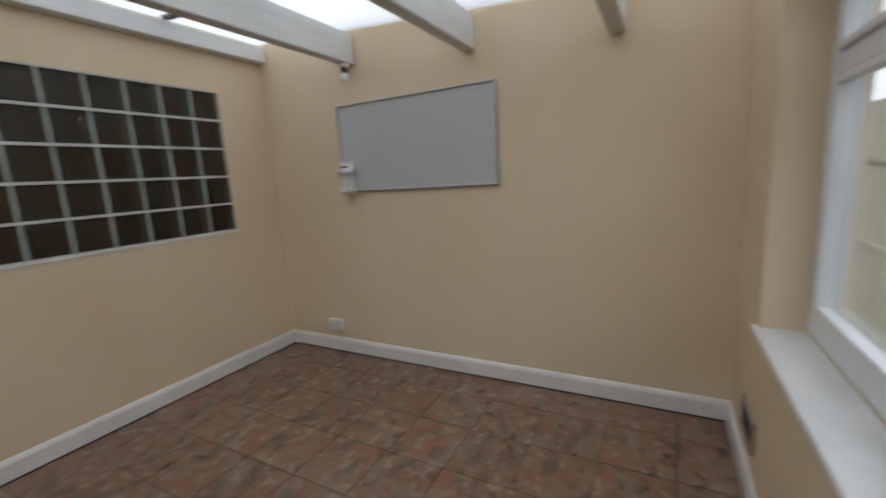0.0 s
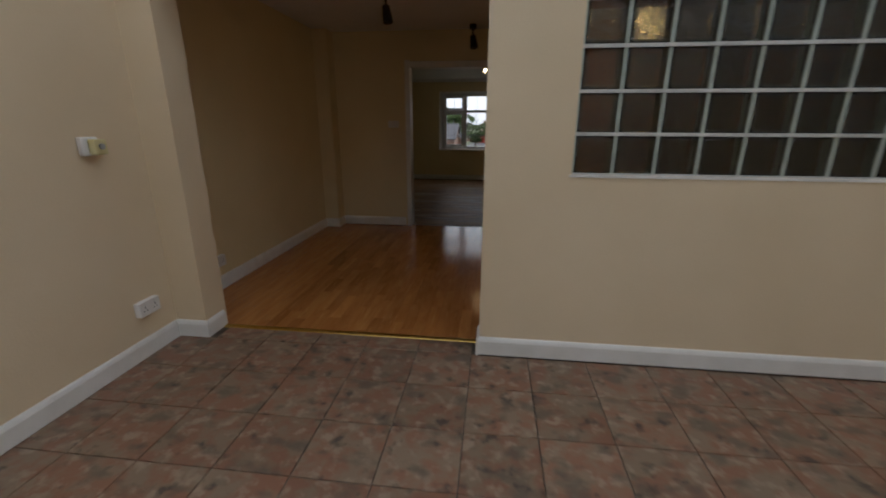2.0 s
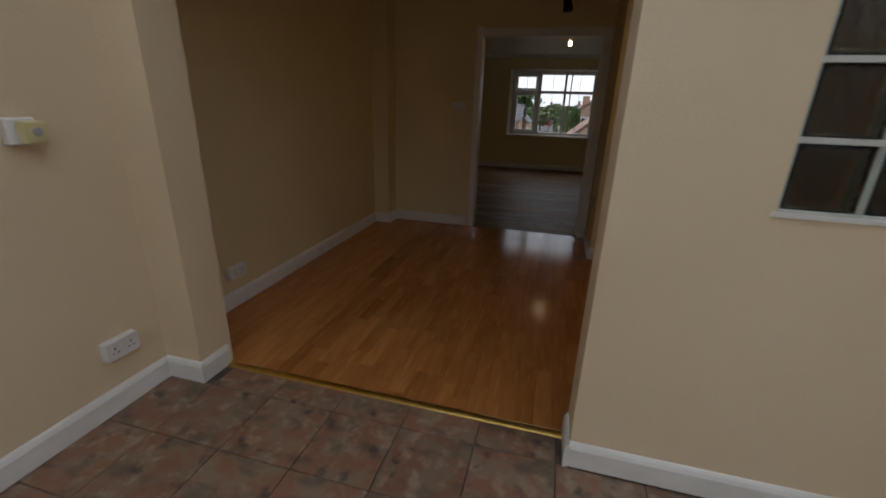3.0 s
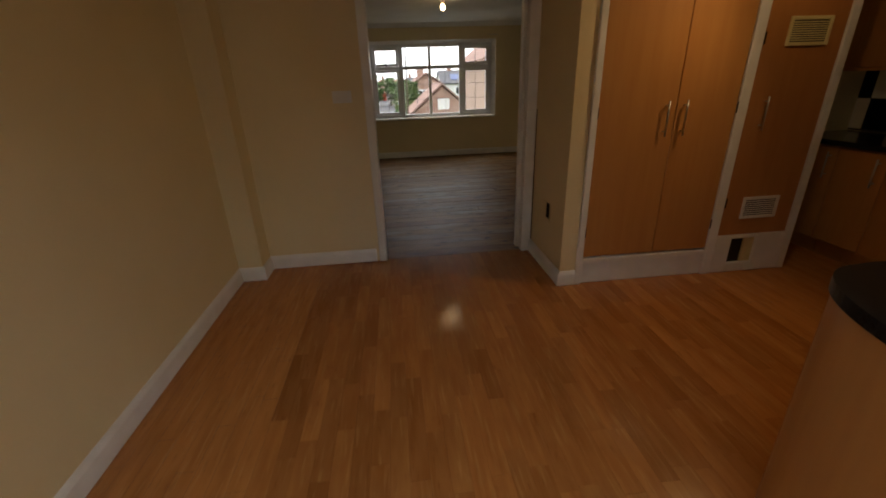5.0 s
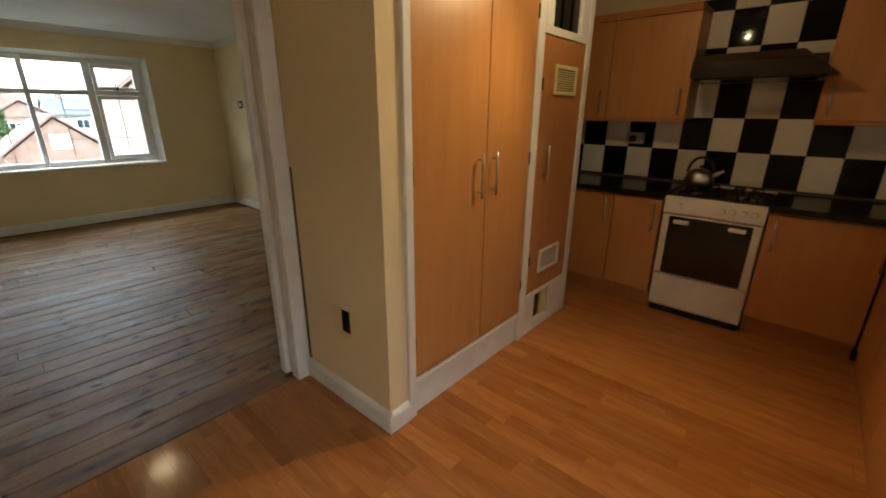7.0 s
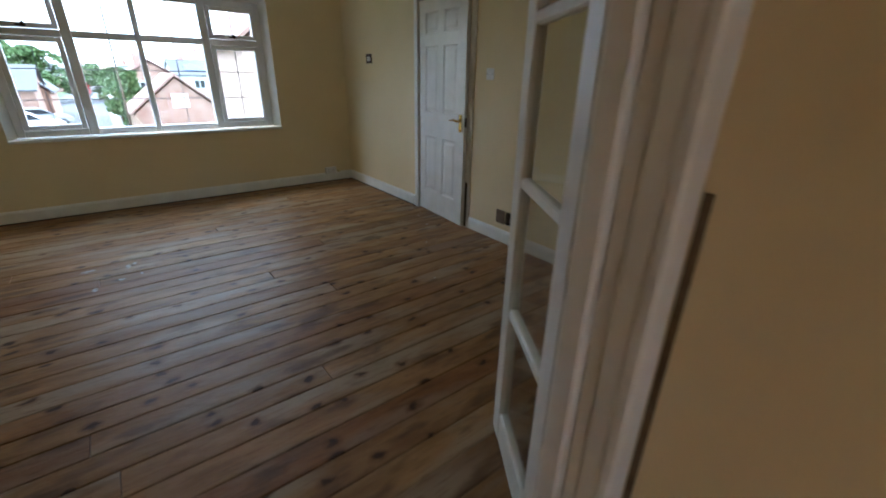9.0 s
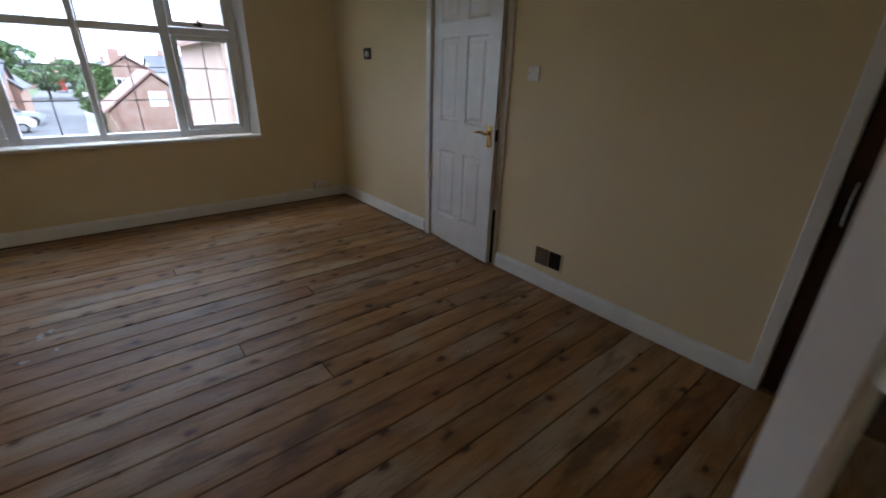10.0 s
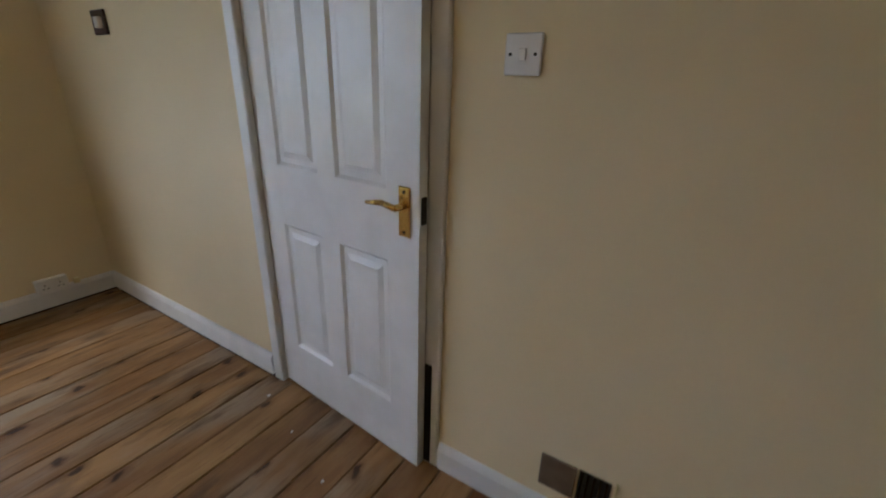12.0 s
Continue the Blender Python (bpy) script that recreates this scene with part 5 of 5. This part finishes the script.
gf = holder("garden_fence", (0, -2.9, GZ), "weathered pale timber garden fence outside the window", "fence")
for k in range(90):
    part("board", box(-4.0 + 0.2 * k, -3.812 + 0.2 * k, -2.92, -2.9, GZ, 2.2, bevel=0.004), PALEFENCE, gf)
for z in (1.15, -0.3):
    part("rail", box(-4.0, 14.0, -2.9, -2.84, z, z + 0.08), PALEFENCE, gf)
for k, (x, y) in enumerate(((1.42, 9.55), (1.33, 9.28), (1.50, 9.80), (1.05, 8.9), (0.7, 8.3))):
    bm = bmesh.new()
    bmesh.ops.create_icosphere(bm, subdivisions=1, radius=0.006 + 0.001 * (k % 3))
    for v in bm.verts:
        v.co *= 0.8 + 0.4 * noise.random()
        v.co.z *= 0.6
    ob = thing("plaster_crumb", bm, WHITE, "tiny white plaster crumb on the floorboards", "debris", "plaster crumbs")
    ob.location = (x, y, 0.004)
rs = random.Random(5)
for x, y, q in ((-1.29, 9.84, 0.05), (-1.05, 9.79, 0.045), (-1.10, 9.56, 0.03), (-1.25, 9.47, 0.035), (-1.01, 9.83, 0.03), (-0.98, 9.6, 0.018)):
    bm = bmesh.new()
    rim = [bm.verts.new((q * rs.uniform(0.5, 1.1) * math.cos(k * 0.483), q * 0.55 * rs.uniform(0.5, 1.1) * math.sin(k * 0.483), 0.0012)) for k in range(13)]
    low = [bm.verts.new((v.co.x * 1.05, v.co.y * 1.05, 0)) for v in rim]
    bm.faces.new(rim)
    for k in range(13):
        bm.faces.new((low[k], low[(k + 1) % 13], rim[(k + 1) % 13], rim[k]))
    ob = thing("paint_smear", bm, SMEAR, "dried pale paint smear on the old floorboards", "paint smear", "paint smears")
    ob.matrix_basis = pose(x, y, 0.0005, 0, 0, rs.uniform(0, 180))
car(-5.6, 46.5, 8, CARW, "white car parked by the kerb")
car(-5.4, 51.0, 15, CARS, "silver car parked in the drive")
car(-3.4, 104, 90, VANRED, "small red delivery van far down the road", True)
pole = holder("utility_pole", (0.0, 40, GZ), "thin grey timber utility pole by the road", "pole")
part("post", cyl((0.0, 40, GZ), (0.05, 40, 5.2), 0.07, 0.05), BARK, pole)

# ---------------------------------------------------------------- pieces of floors and tiled walls
def child_piece(name, me, parent, m):
    ob = new(name, me)
    ob.parent = parent
    ob.matrix_basis = m
    return ob


PM = {}


def slab(name, w, d, h, material, bevel):
    key = (name, round(w, 3), round(d, 3))
    if key not in PM:
        bm = bmesh.new()
        b = bevel
        lo = [bm.verts.new((x * w / 2, y * d / 2, -h)) for x, y in ((-1, -1), (1, -1), (1, 1), (-1, 1))]
        mi = [bm.verts.new((x * w / 2, y * d / 2, -b)) for x, y in ((-1, -1), (1, -1), (1, 1), (-1, 1))]
        hi = [bm.verts.new((x * (w / 2 - b), y * (d / 2 - b), 0)) for x, y in ((-1, -1), (1, -1), (1, 1), (-1, 1))]
        for a, c in ((lo, mi), (mi, hi)):
            for k in range(4):
                bm.faces.new((a[k], a[(k + 1) % 4], c[(k + 1) % 4], c[k]))
        bm.faces.new(hi)
        PM[key] = mesh_of(name, bm, material)
    return PM[key]


rp = random.Random(11)
# garden room floor tiles, 330 mm
xs = [-0.42 + 0.33 * i for i in range(-6, 10)]
ys = [3.195 - 0.33 * j for j in range(-1, 11)]
for x in xs:
    for y in ys:
        x0, x1, y0, y1 = max(x, XL), min(x + 0.33, XR), max(y - 0.33, YS), min(y, 3.345)
        if x1 - x0 < 0.03 or y1 - y0 < 0.03 or (y0 > 3.15 and not -2.2 < (x0 + x1) / 2 < -0.3):
            continue
        if y0 > 3.15:
            x0, x1 = max(x0, -2.139), min(x1, -0.379)
        child_piece("tile", slab("tile", x1 - x0 - 0.005, y1 - y0 - 0.005, 0.008, TILE, 0.0015), tile_floor,
                    pose((x0 + x1) / 2, (y0 + y1) / 2, rp.uniform(-0.0006, 0.0006), rp.uniform(-0.05, 0.05), rp.uniform(-0.05, 0.05), 0))

# laminate strips
rest_v, rest_f = [], []
w = 0.078
i = 0
x = KXL
while x < 2.62:
    y = 3.372 - rp.uniform(0, 0.4)
    while y < 6.45:
        ln = rp.choice((0.3, 0.4, 0.5, 0.6))
        y0, y1 = max(y, 3.372), min(y + ln, 6.452)
        if y1 - y0 > 0.02:
            dz = rp.uniform(-0.0003, 0.0003)
            if -2.0 < x < 0.95:
                child_piece("plank", slab("plank", w - 0.0004, y1 - y0 - 0.0005, 0.006, LAM, 0.0003), lam_floor, pose(x + w / 2, (y0 + y1) / 2, dz))
            else:
                k = len(rest_v)
                rest_v += [(x + 0.0006, y0 + 0.0007, dz), (x + w - 0.0003, y0 + 0.0007, dz), (x + w - 0.0006, y1 - 0.0007, dz), (x + 0.0006, y1 - 0.0007, dz)]
                rest_f.append((k, k + 1, k + 2, k + 3))
        y += ln
    x += w
me = bpy.data.meshes.new("planks")
me.from_pydata(rest_v, [], rest_f)
me.materials.append(LAM)
ob = tagged(new("planks", me), kind="stuff")
ob.parent = lam_floor

# old floorboards, running across the living room
y = 6.457
while y < 11.49:
    wd = min(0.151 if y < 6.46 else rp.choice((0.136, 0.138, 0.140)), 11.499 - y)
    cuts = [KXL, KXL + rp.uniform(0.8, 3.6), LXR] if rp.random() < 0.45 else [KXL, LXR]
    for a, b in zip(cuts[:-1], cuts[1:]):
        child_piece("floorboard", slab("floorboard", b - a - 0.002, wd - 0.0035, 0.012, BOARD, 0.003), board_floor,
                    pose((a + b) / 2, y + wd / 2, -0.001 + rp.uniform(-0.0012, 0.0012), rp.uniform(-0.25, 0.25), 0, 0))
    y += wd
child_piece("floorboard", slab("floorboard", 0.83, 4.9, 0.012, BOARD, 0.0025), board_floor, pose(2.032, 9.0, -0.003))

# black and white wall tiles
kwall = bpy.data.objects["wall_kitchen_east"]
backing = part("tile_backing", box(KXR - 0.006, KXR - 0.0005, YK0 + 0.002, YK1 - 0.002, 0.91, 2.235), GROUT, kwall)
for i in range(-6, 10):
    for j in range(-1, 5):
        y1 = min(5.33 - 0.2 * i, YK1 - 0.003)
        y0 = max(5.33 - 0.2 * (i + 1), YK0 + 0.003)
        z0, z1 = 1.17 + 0.245 * j, min(1.17 + 0.245 * (j + 1), 2.235)
        z0 = max(z0, 0.912)
        if y1 - y0 < 0.02:
            continue
        black = (i + j) % 2 == 0
        me = slab("black_tile" if black else "white_tile", y1 - y0 - 0.003, z1 - z0 - 0.003, 0.005, BLACKTILE if black else WHITETILE, 0.001)
        child_piece("tile", me, kwall, Matrix.Translation((KXR - 0.012, (y0 + y1) / 2, (z0 + z1) / 2)) @ Matrix(((0, 0, -1, 0), (-1, 0, 0, 0), (0, 1, 0, 0), (0, 0, 0, 1))) @ pose(0, 0, 0, rp.uniform(-0.2, 0.2), rp.uniform(-0.2, 0.2), 0))
